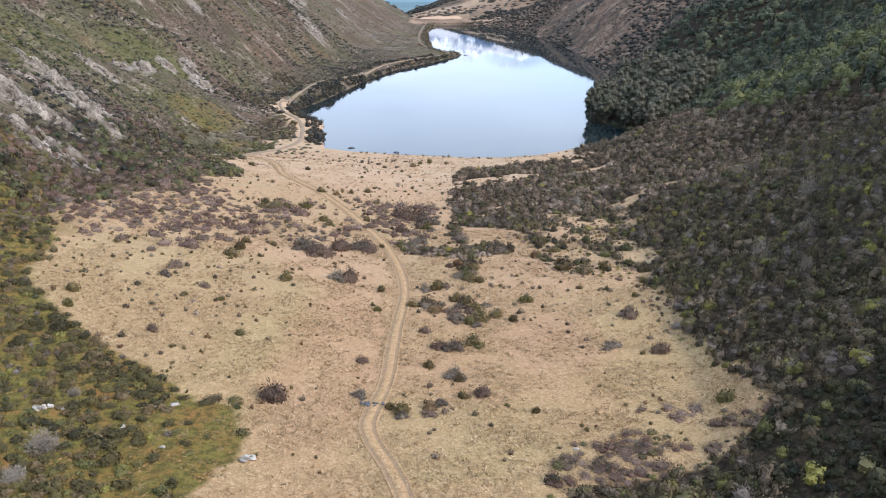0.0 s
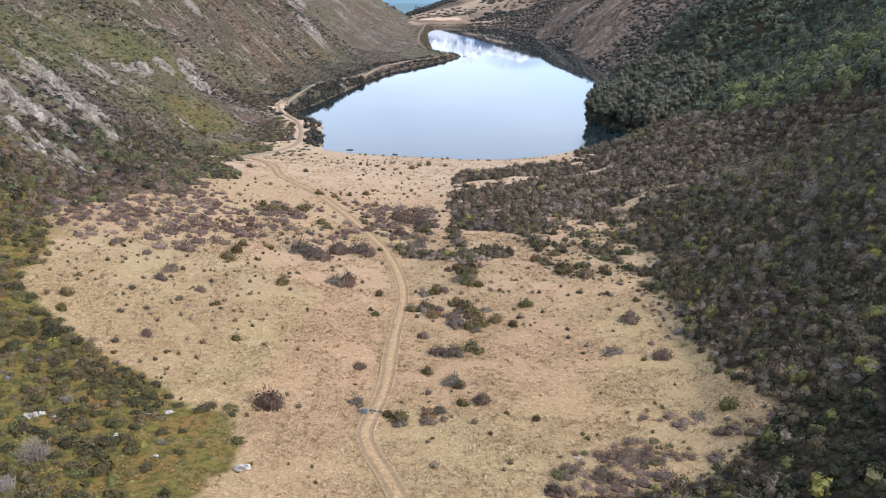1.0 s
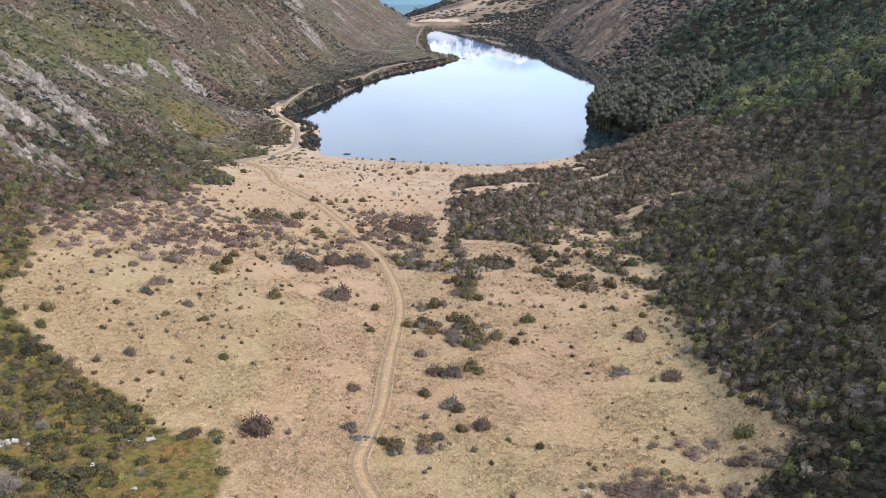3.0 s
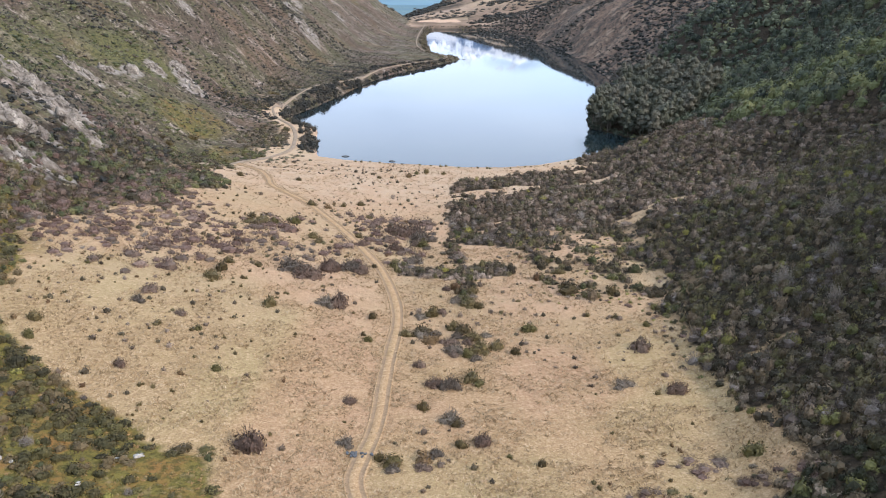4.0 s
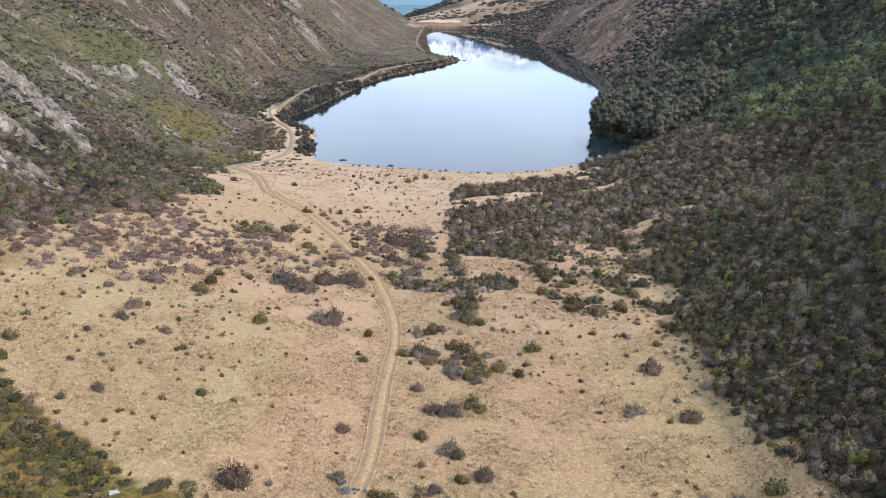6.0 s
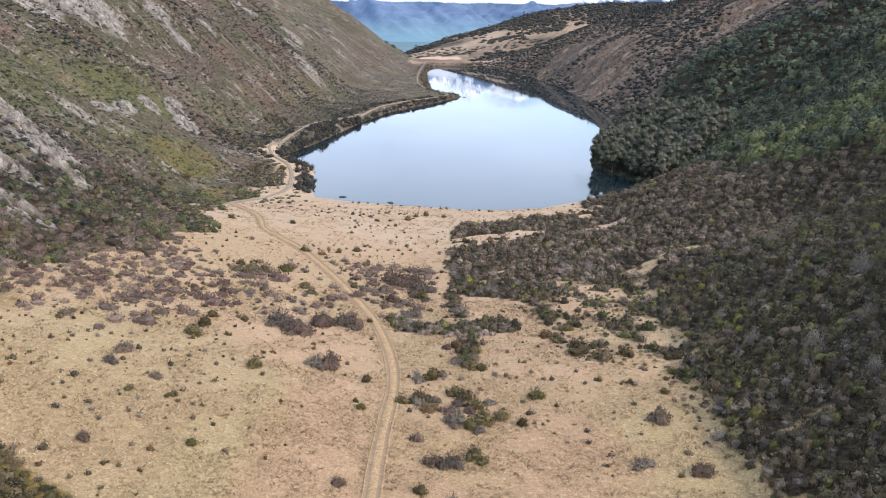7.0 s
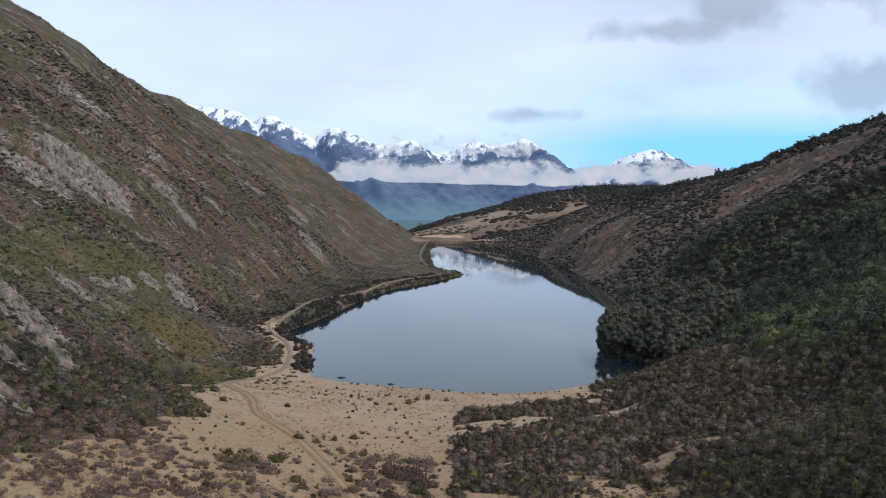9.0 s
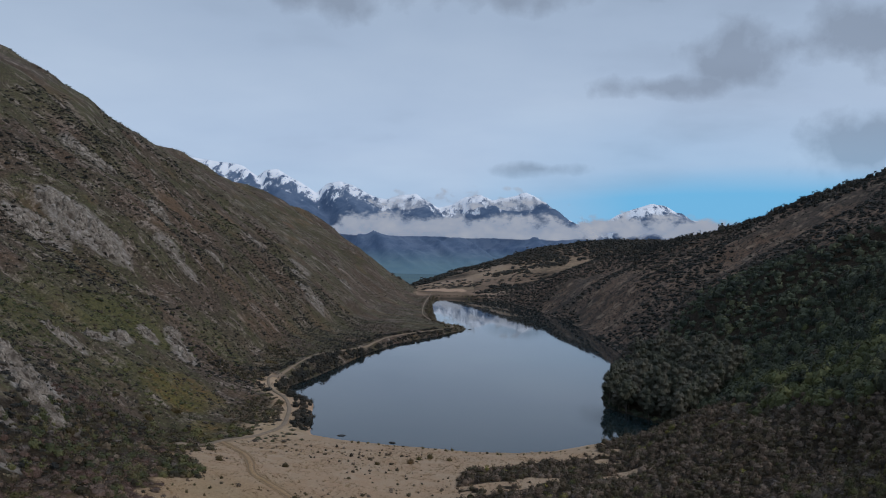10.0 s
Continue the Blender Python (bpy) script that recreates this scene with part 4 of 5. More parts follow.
NEAR = [bush(2, 112, 0.064, 0.85, 0.17) for _ in range(10)]
MIDDLE = [leaf_dome(84, 9, 0.11, rings=(6, 3)) for _ in range(9)]
FAR = [leaf_dome(26, 7, 0.18, rings=(5, 3)) for _ in range(8)]
SPECK = [leaf_dome(13, 5, 0.18, rings=(5, 2)) for _ in range(6)]
UNDER = [leaf_dome(34, 6, 0.11, rings=(5, 2)) for _ in range(6)]
TWIGS = [np.concatenate([leaf_dome(60, 9, 0.06, 0.7, rings=(6, 3)) * 0.85, twig_dome(170, 0.66, 0.012)]) for _ in range(6)]
MATS = [np.concatenate([leaf_dome(64, 11, 0.07, 0.46, rings=(6, 3)), twig_dome(70, 0.44, 0.013)]) for _ in range(6)]
CROWNS = [leaf_dome(116, 12, 0.10, 1.0, rings=(6, 3), shag=(0.84, 1.1)) for _ in range(8)]
BLADES = [np.stack([np.array([[-0.075, -0.03, 0], [0.075, 0.03, 0], [d[0], d[1], 0.34]]) + [o[0], o[1], 0] for d, o in zip(rng.normal(size=(7, 2)) * 0.26, rng.normal(size=(7, 2)) * 0.24)]) for _ in range(6)]

# scrub of the right-hand slope
low_scrub = lambda x, y: scrub_cover(x, y) * (1 - 0.9 * wood_cover(x, y)) * (0.98 - 0.22 * ease(0.58, 0.68, fbm(x, y, 7, 321)))
pts = scatter(low_scrub, -12, 95, 64, 205, 1.55)
# bushes in the near right corner, whose leaf colour carries its shade
shaded_corner = (pts[:, 0] > 33) & (pts[:, 1] < 88 + 0.6 * (pts[:, 0] - 36) + 12 * (fbm(pts[:, 0], pts[:, 1], 12, 329) - 0.5))
sown("evergreen_scrub", pts[shaded_corner], NEAR, 1.6, 3.0, LEAF_SHADED, "close green scrub, coloured blackish for the corner's shade", "scrub", (0.9, 1.6), 9)
a, b, c = split3(pts[~shaded_corner], 0.13, 0.13)
sown("dark_scrub", a, NEAR, 1.4, 2.9, LEAF_SCRUB, "dense dark olive-brown scrub on the slope", "scrub", (1.0, 2.1), 9)
sown("green_scrub", b, NEAR, 1.7, 3.0, LEAF_GREEN, "scattered fresh green bushes among dark scrub", "scrub", (1.1, 1.9), 8)
sown("grey_scrub", c, TWIGS, 1.8, 3.2, GREY_STUFF, "bare grey bushes among dark scrub", "scrub", (1.0, 1.6), 8)
under = lambda x, y: low_scrub(x, y) * (x > 8) * (1 - 0.9 * ((x > 33) & (y < 88 + 0.6 * (x - 36)))) * ease(0.8, 1.6, apart_from(x, y, SCRUB_PATH))
sown("low_scrub", scatter(under, 8, 110, 66, 205, 1.45), UNDER, 1.2, 2.2, LEAF_SCRUB, "low brown undergrowth between the bushes of the slope", "scrub", (0.8, 1.3), 7)
a, b, c = split3(scatter(low_scrub, -10, 150, 205, 345, 1.9), 0.05, 0.08)
sown("dark_scrub", a, MIDDLE, 1.5, 2.9, LEAF_BROWN, "dense dark brown scrub running down to the lake", "scrub", (1.0, 1.8), 8)
sown("green_scrub", b, MIDDLE, 1.6, 2.6, LEAF_GREEN, "scattered olive green bushes among brown scrub", "scrub", (0.8, 1.5), 8)
sown("grey_scrub", c, TWIGS, 1.8, 3.0, GREY_STUFF, "bare grey bushes among brown scrub", "scrub", (0.8, 1.3), 8)
a, b, c = split3(scatter(low_scrub, 95, 180, 90, 205, 2.3), 0.18, 0.12)
sown("dark_scrub", a, MIDDLE, 2.4, 4.0, LEAF_SCRUB, "dark scrub high on the shaded slope", "scrub", (0.7, 1.3), 10)
sown("green_scrub", b, MIDDLE, 2.2, 3.6, LEAF_GREEN, "green bushes high on the shaded slope", "scrub", (0.8, 1.4), 10)
sown("grey_scrub", c, TWIGS, 2.2, 3.4, GREY_STUFF, "bare grey bushes high on the shaded slope", "scrub", (0.8, 1.3), 10)
glade = lambda x, y: 0.8 * np.maximum(ease(150, 158, y) * ease(14, 18, x), ease(-3, 0, x - table(y, SCRUB_EDGE)) * ease(6, 1, x - table(y, SCRUB_EDGE)) * (x > 8)) * (1 - scrub_cover(x, y)) * ease(0.40, 0.50, fbm(x, y, 4, 325)) * ease(215, 200, y)
a, b, c = split3(scatter(glade, 5, 60, 70, 220, 1.5), 0.3, 0.25)
sown("glade_shrubs", a, NEAR, 0.8, 1.9, LEAF_SCRUB, "small dark bushes scattered in grassy glades", "scrub", (0.7, 1.3), 6)
sown("glade_grey_shrubs", b, MATS, 0.9, 2.0, TWIG_STUFF, "low brown twiggy shrubs in grassy glades", "scrub", (0.7, 1.1), 6)
sown("glade_green_shrubs", c, NEAR, 0.8, 1.6, LEAF_GREEN, "small olive bushes in grassy glades", "scrub", (0.7, 1.2), 6)
tall_bush = lambda x, y: low_scrub(x, y) * ease(0.40, 0.60, fbm(x, y, 22, 323)) * (x > 4)
a, b, c = split3(scatter(tall_bush, -4, 110, 70, 330, 3.8), 0.24, 0.0)
BROAD = [np.concatenate([leaf_dome(70, 8, 0.10, 0.9, rings=(6, 3)) * k + [u, v, 0] for k, u, v in ((0.75, 0, 0), (0.55, 0.32, 0.1), (0.5, -0.22, 0.28))]) for _ in range(6)]
sown("tall_scrub", a, BROAD, 2.6, 4.4, LEAF_SCRUB, "taller rounded dark bushes above the scrub", "scrub", (0.8, 1.2), 6)
sown("tall_green_scrub", b, BROAD, 2.4, 3.6, LEAF_GREEN, "taller fresh green bushes above the scrub", "scrub", (0.8, 1.2), 6)
brake = lambda x, y: 0.9 * blots(x, y, [(13.5, 82, 3, 4), (16.5, 86, 4, 3.5), (20.5, 90, 3, 2.5), (19, 83, 4, 3), (25.5, 97.5, 3, 1.2), (28.5, 95.5, 2.5, 1), (24.5, 88, 3, 1.5), (33, 92.5, 3, 1.6), (36, 91, 2.5, 2)])
olive_brake = lambda x, y: 0.55 * blots(x, y, [(16, 83, 5, 6), (23, 87, 5, 4), (33, 92, 4, 4), (21, 80, 6, 3)]) * ease(0.45, 0.52, fbm(x, y, 3.5, 327))
sown("olive_brake", scatter(olive_brake, 5, 45, 72, 102, 1.5), NEAR, 1.4, 2.6, LEAF_SCRUB, "olive-brown bushes at the scrub's edge", "scrub", (0.7, 1.2), 6)
sown("brown_brake", scatter(brake, 5, 45, 74, 102, 1.4), TWIGS, 1.6, 2.8, TWIG_STUFF, "purple-brown leafless thicket at the scrub's edge", "scrub", (0.6, 1.0), 6)

# young wood above it, and the far side of the lake
wood = lambda x, y: wood_cover(x, y) * (0.98 - 0.2 * ease(0.57, 0.64, fbm(x, y, 26, 331)))
pts = scatter(wood, 78, 240, 190, 430, 3.3)
sunny = 0.06 + 0.7 * ease(0.46, 0.56, fbm(pts[:, 0], pts[:, 1], 22, 333)) * ease(50, 30, pts[:, 0] - 98) * ease(345, 310, pts[:, 1])
b = rng.uniform(size=len(pts)) < sunny
a, d, c = split3(pts[~b], 0.0, 0.08)
b = pts[b]
sown("beech_wood", a, CROWNS, 3.6, 6.2, LEAF_WOOD, "dark green young beech wood on the slope", "woodland", (0.9, 1.5), 22)
sown("grey_wood", c, CROWNS, 3.0, 5.0, LEAF_BROWN, "grey-brown leafless trees within the beech wood", "woodland", (0.9, 1.4), 22)
sown("bright_wood", b, CROWNS, 3.6, 6.0, LEAF_FRESH, "lighter green trees within the beech wood", "woodland", (0.9, 1.4), 22)
sown("beech_wood", scatter(wood, 90, 380, 430, 720, 4.6), FAR, 4.6, 7.2, LEAF_WOOD, "dark green beech wood beyond the grove", "woodland", (0.8, 1.3), 30)
far_scrub = lambda x, y: ease(0.49, 0.57, fbm(x * 0.5 + 0.1 * y, y * 0.62 - x * 0.1, 62, 341) + 0.10 * ease(16, 4, signed(x, y, SHORE)) + 0.09 * ease(700, 1100, y) + 0.20 * ease(50, 12, table(y, CAP_R) - height(x, y))) * ease(-4, 3, x - table(y, [(400, 92), (560, 92), (760, 70), (920, 50), (1100, 8)])) * (1 - 0.8 * wood_cover(x, y))
sown("far_scrub", scatter(far_scrub, 20, 400, 430, 1130, 4.6), FAR, 3.6, 7.4, LEAF_FAR, "dark scrub in bands on the far hillside", "scrub", (0.4, 0.8), 60)
dots = lambda x, y: (0.35 + 0.6 * ease(0.42, 0.56, fbm(x, y, 30, 343))) * ease(0, 3, x - table(y, [(400, 100), (560, 100), (760, 76), (920, 56), (1100, 20)])) * (1 - wood_cover(x, y))
sown("far_shrubs", scatter(dots, 20, 380, 430, 1110, 3.9), SPECK, 1.6, 4.0, LEAF_FAR, "brown shrubs dotted over the far hillside", "scrub", (0.4, 0.8), 60)
crest = lambda x, y: ease(30, 8, np.abs(height(x, y) - table(y, CAP_R) - 2)) * ease(560, 640, y) * (0.3 + 0.7 * ease(0.4, 0.6, fbm(x, y, 40, 351)))
sown("ridge_trees", scatter(crest, 160, 440, 560, 1060, 5.6), FAR, 4.4, 9.5, LEAF_FAR, "dark trees along the skyline ridge", "woodland", (0.9, 1.6), 40)
knoll = lambda x, y: ease(0.40, 0.52, fbm(x, y, 60, 361) + 0.48 * ease(1280, 1400, y) * ease(0, 80, x) - 0.35 * blots(x, y, [(110, 1340, 120, 70), (20, 1260, 100, 45), (-20, 1190, 60, 40)]))
sown("knoll_trees", scatter(knoll, -75, 420, 1150, 1540, 6.8), FAR, 8, 14, LEAF_FAR, "dark trees covering the knoll beyond the lake", "woodland", (0.5, 0.9), 80)
knoll_spots = lambda x, y: 0.7 * blots(x, y, [(110, 1340, 120, 70), (20, 1260, 100, 45)]) * ease(0.46, 0.54, fbm(x, y, 45, 371))
sown("knoll_scrub", scatter(knoll_spots, -140, 300, 1200, 1440, 8.0), FAR, 7, 12, LEAF_FAR, "dark bushes dotted on the straw-coloured knoll", "scrub", (0.4, 0.6), 60)
fringe = lambda x, y: ease(5, 2.5, signed(x, y, SHORE)) * (signed(x, y, SHORE) > 1.2) * (x > 50) * ease(338, 345, y)
sown("fringe_scrub", scatter(fringe, 50, 112, 338, 560, 2.0), MIDDLE, 1.6, 3.2, LEAF_WOOD, "dark undergrowth overhanging the lake below the grove", "scrub", (0.9, 1.4))

# left-hand hill
foot = lambda x, y: foot_cover(x, y) * (0.15 + 0.85 * ease(0.42, 0.54, fbm(x, y, 9, 127)))
a, b, c = split3(scatter(foot, -118, -52, 146, 318, 1.75), 0.36, 0.14)
sown("foot_scrub", a, MIDDLE, 1.6, 3.4, LEAF_SCRUB, "dark tangled scrub at the foot of the hill", "scrub", (0.8, 1.5), 8)
sown("foot_green_scrub", b, MIDDLE, 1.8, 3.4, LEAF_BELT, "olive green bushes at the foot of the hill", "scrub", (0.8, 1.4), 8)
sown("foot_grey_scrub", c, TWIGS, 1.8, 3.4, GREY_STUFF, "leafless grey bushes at the foot of the hill", "scrub", (0.8, 1.3), 8)
base_line = [(-92.6, 227.7), (-80.4, 235.9), (-73.3, 249.9), (-77.5, 298), (-73, 314)]
base_cover = lambda x, y: 0.85 * ease(9, 3, apart_from(x, y, base_line)) * ease(0.42, 0.52, fbm(x, y, 7, 125))
a, b, c = split3(scatter(base_cover, -112, -60, 228, 325, 1.9), 0.35, 0.15)
sown("base_scrub", a, MIDDLE, 1.4, 3.0, LEAF_HEATH, "dark brown bushes along the foot of the slope", "scrub", (0.8, 1.3), 8)
sown("base_green_scrub", b, MIDDLE, 1.5, 3.0, LEAF_BELT, "olive bushes along the foot of the slope", "scrub", (0.8, 1.3), 8)
sown("base_grey_scrub", c, TWIGS, 1.6, 2.8, GREY_STUFF, "leafless grey bushes along the foot of the slope", "scrub", (0.8, 1.2), 8)
skirt = lambda x, y: 0.65 * ease(0.44, 0.56, fbm(x, y, 10, 123)) * ease(18, 7, np.abs(table(y, [(148, -84.7), (166, -66), (187, -64), (211, -74), (250, -91.5)]) - x)) * ease(145, 160, y) * ease(280, 255, y)
sown("skirt_shrubs", scatter(skirt, -110, -35, 142, 290, 1.9), MATS, 1.8, 3.4, TWIG_STUFF, "purple-brown shrubs skirting the foot of the hill", "scrub", (0.8, 1.5), 10)
lush = lambda x, y: left_green(x, y) * left_hill(x, y) * (1 - 0.5 * blots(x, y, BLUFFS)) * (0.35 + 0.6 * ease(0.42, 0.55, fbm(x, y, 13, 383)))
sown("hill_green_scrub", scatter(lush, -200, -70, 200, 720, 2.7), MIDDLE, 1.6, 3.2, LEAF_BELT, "green bushes in a belt across the hillside", "scrub", (0.5, 0.8), 25)
sparse = lambda x, y: left_hill(x, y) * (0.45 + 0.5 * ease(0.42, 0.60, fbm(x, y, 28, 381))) * (1 - 0.25 * blots(x, y, BLUFFS)) * (height(x, y) > 1.2)
sown("hill_shrubs", scatter(sparse, -240, -40, 190, 640, 2.7), FAR, 0.9, 2.9, LEAF_HILL, "small brown shrubs dotted over the hillside", "scrub", (0.5, 0.9), 25)
sown("hill_tussocks", scatter(sparse, -240, -40, 190, 680, 2.3), SPECK, 0.8, 2.1, LEAF_FAR, "low dark tussocks dotted over the hillside", "scrub", (0.6, 0.9), 15)
sown("hill_shrubs", scatter(sparse, -400, -20, 640, 1240, 4.2), SPECK, 1.6, 3.6, LEAF_HILL, "brown shrubs dotted over the far hillside", "scrub", (0.4, 0.7), 50)
thicket = lambda x, y: left_hill(x, y) * ease(0.53, 0.62, fbm(x * 0.5 + 0.2 * y, y, 26, 385)) * (1 - left_green(x, y)) * (height(x, y) > 4)
sown("hill_thickets", scatter(thicket, -260, -60, 190, 720, 2.8), FAR, 1.8, 3.4, LEAF_FAR, "dark thickets in the gullies of the hillside", "scrub", (0.5, 0.8), 25)
bank = lambda x, y: ease(13, 9, signed(x, y, SHORE)) * ease(324, 334, y) * ease(700, 660, y) * (x < 0)
bank_far = lambda x, y: ease(14, 5, signed(x, y, SHORE)) * (x < 20) * (y > 640)
sown("bank_scrub", scatter(lambda x, y: bank(x, y) * ease(0.30, 0.42, fbm(x, y, 7, 387)), -100, 0, 322, 680, 2.2), MIDDLE, 1.8, 4.6, LEAF_FAR, "dark bushes along the lake's steep bank", "scrub", (0.7, 1.3), 9)
tall_bank = lambda x, y: bank(x, y) * ease(0.48, 0.58, fbm(x, y, 12, 389)) * ease(9, 4, signed(x, y, SHORE))
sown("bank_trees", scatter(tall_bank, -100, 0, 332, 600, 3.4), CROWNS, 3.6, 6.2, LEAF_FAR, "taller dark bushes leaning over the lake", "scrub", (1.0, 1.5), 9)
verge_shrubs = lambda x, y: 0.8 * ease(16, 5, apart_from(x, y, ROAD_LINE[2:18])) * ease(0.42, 0.54, fbm(x, y, 8, 393)) * (signed(x, y, SHORE) > 6)
sown("verge_shrubs", scatter(verge_shrubs, -115, 10, 300, 720, 2.4), MIDDLE, 1.2, 3.0, LEAF_HILL, "brown shrubs on the slope above the gravel road", "scrub", (0.6, 1.0), 12)
sown("bank_scrub", scatter(bank_far, -60, 20, 640, 1120, 3.0), FAR, 2.0, 3.6, LEAF_SCRUB, "dark bushes round the far point of the lake", "scrub")
nook = lambda x, y: blots(x, y, [(-72, 345, 9, 20), (-92, 400, 14, 10), (-70, 380, 4, 8), (-90, 470, 8, 12)])
sown("nook_scrub", scatter(nook, -115, -50, 315, 500, 2.1), MIDDLE, 2.0, 3.2, LEAF_SCRUB, "dark scrub beside the gravel road", "scrub")

# heath at the near left, and the shrubs strewn over the flat
core = [(-31, 87.9, 6.5, 9), (-29.7, 78.3, 6, 8)]
heath = lambda x, y: heath_cover(x, y) * (1.0 - 0.85 * blots(x, y, core)) * ease(0.30, 0.42, fbm(x, y, 6, 391) + 0.10 * ease(-36, -46, x))
a, b, c = split3(scatter(heath, -96, -22, 70, 190, 1.5), 0.20, 0.09)
sown("heath_scrub", a, NEAR, 1.6, 3.6, LEAF_HEATH, "dark olive scrub on mossy heath", "scrub", (0.7, 1.3), 8)
sown("heath_green_scrub", b, NEAR, 1.4, 2.6, LEAF_GREEN, "green and gold bushes on mossy heath", "scrub", (0.7, 1.3), 8)
sown("heath_grey_scrub", c, TWIGS, 1.2, 2.4, GREY_STUFF, "bare grey bushes on mossy heath", "scrub", (0.7, 1.2), 8)
a, b, c = split3(scatter(band_cover, -115, 2, 145, 238, 2.5), 0.28, 0.12)
sown("band_shrubs", a, MATS, 2.0, 4.6, TWIG_STUFF, "low purple-brown leafless shrubs on the flat", "scrub", (0.9, 1.5), 10)
sown("band_dark_shrubs", b, MIDDLE, 1.0, 2.2, LEAF_SCRUB, "small dark bushes on the flat", "scrub", (0.8, 1.3), 10)
sown("band_grey_shrubs", c, TWIGS, 1.4, 2.4, GREY_STUFF, "grey leafless bushes on the flat", "scrub", (0.8, 1.2), 10)

tufts = lambda x, y: heath_cover(x, y) * (0.5 + 0.5 * ease(0.40, 0.56, fbm(x, y, 4, 395)))
sown("heath_tufts", scatter(tufts, -90, -22, 70, 175, 0.75), SPECK, 0.6, 1.3, MOSS_TUFT, "gold-green mossy tufts of the heath", "heath", (0.35, 0.6), 7)
hedge_line = lambda x, y: 0.9 * np.maximum(ease(4.5, 2.5, apart_from(x, y, [(-8, 170.5), (0, 169), (9, 172)])), ease(1.6, 0.6, apart_from(x, y, [(-0.8, 236), (-0.4, 205), (1.2, 178)]))) * ease(0.34, 0.44, fbm(x, y, 4, 328))
sown("hedge_shrubs", scatter(hedge_line, -14, 14, 162, 240, 1.8), BROAD, 2.2, 3.8, LEAF_BROWN, "tall brown bushes of an old hedge line", "scrub", (0.8, 1.1), 8)
grey_hedge = lambda x, y: 0.7 * blots(x, y, [(-5.5, 171.5, 3.5, 3.5), (9, 173.5, 2, 2.5)])
sown("hedge_grey_shrubs", scatter(grey_hedge, -12, 14, 164, 180, 1.7), TWIGS, 1.8, 3.0, GREY_STUFF, "grey leafless bushes in the hedge", "scrub", (0.9, 1.2), 10)

# straw grass
sprouts = lambda x, y: 0.5 * (1 - scrub_cover(x, y)) * (1 - heath_cover(x, y)) * (1 - left_hill(x, y)) * ease(0.48, 0.62, fbm(x, y, 20, 397)) * (signed(x, y, SHORE) > 2)
SPROUTS = [leaf_dome(34, 6, 0.15, 1.0, rings=(5, 3)) for _ in range(5)]
sown("seedlings", scatter(sprouts, -80, 42, 84, 298, 2.8), SPROUTS, 0.5, 1.5, LEAF_BROWN, "small brown seedlings strewn over distant grass", "seedlings", (0.9, 1.3), 10)
open_flat = lambda x, y: (1 - scrub_cover(x, y)) * (1 - heath_cover(x, y)) * (1 - left_hill(x, y)) * ease(0.30, 0.58, fbm(x, y, 5, 401))
sown("grass", scatter(open_flat, -90, 48, 66, 190, 0.54, 1.0, 1.25), BLADES, 0.5, 1.15, STRAW, "dry straw-coloured grass tufts", "grass", (0.6, 1.0), 20, 0.0)
def verge(x, y):
    d = apart_from(x, y, TRACK_LINE)
    return np.where((d < 0.34) | ((d > 1.0) & (d < 1.9)), 0.6, 0)


sown("grass", scatter(verge, -70, 0, 62, 300, 0.42, 1.0, -1.0), BLADES, 0.35, 0.8, STRAW, "dry grass between and beside the wheel ruts", "grass", (0.5, 0.9), 20, -0.12)
sown("grass", scatter(open_flat, -95, 48, 190, 306, 1.1), BLADES, 0.7, 1.2, STRAW, "dry pale grass tufts near the lake", "grass", (0.5, 0.9), 20, 0.0)

# ---- single shrubs ----
def limb(bm, points, radii, sides=5):
    """A tapered, bent limb through the points."""
    rings = []
    for i, (p, r) in enumerate(zip(points, radii)):
        p = Vector(p)
        d = (Vector(points[min(i + 1, len(points) - 1)]) - Vector(points[max(i - 1, 0)])).normalized()
        u = d.orthogonal().normalized()
        v = d.cross(u)
        rings.append([bm.verts.new(p + (u * math.cos(2 * math.pi * k / sides) + v * math.sin(2 * math.pi * k / sides)) * r) for k in range(sides)])
    for a, b in zip(rings, rings[1:]):
        for k in range(sides):
            bm.faces.new((a[k], a[(k + 1) % sides], b[(k + 1) % sides], b[k]))
    bm.faces.new(rings[-1])
    bm.faces.new(list(reversed(rings[0])))


def stems(count, reach, tall, r):
    bm = bmesh.new()
    for k in range(count):
        a = 2 * math.pi * (k + rng.uniform(-0.3, 0.3)) / count
        d = reach * rng.uniform(0.5, 1.0)
        h = tall * rng.uniform(0.7, 1.0)
        limb(bm, [(0.02 * math.cos(a), 0.02 * math.sin(a), -0.05), (0.45 * d * math.cos(a), 0.45 * d * math.sin(a), 0.5 * h), (d * math.cos(a + 0.3), d * math.sin(a + 0.3), h)], [r, r * 0.7, r * 0.25], 4)
    return bm


def shrub_patterns(material, make, label, count, name="shrub"):
    """Some shrubs of one kind, 1 m across; each has its foliage and its stems."""
    made = []
    for _ in range(count):
        ob = tagged(new(name), label, "shrub", "shrubs on the hillsides" if "hillside" in label or "scrub" in label else "shrubs on the flat")
        part("foliage", tri_mesh("foliage", make()), material, ob)
        part("stem", stems(6, 0.26, 0.28, 0.022), BARK, ob, "grey woody stems")
        made.append(ob)
    return made


used = set()


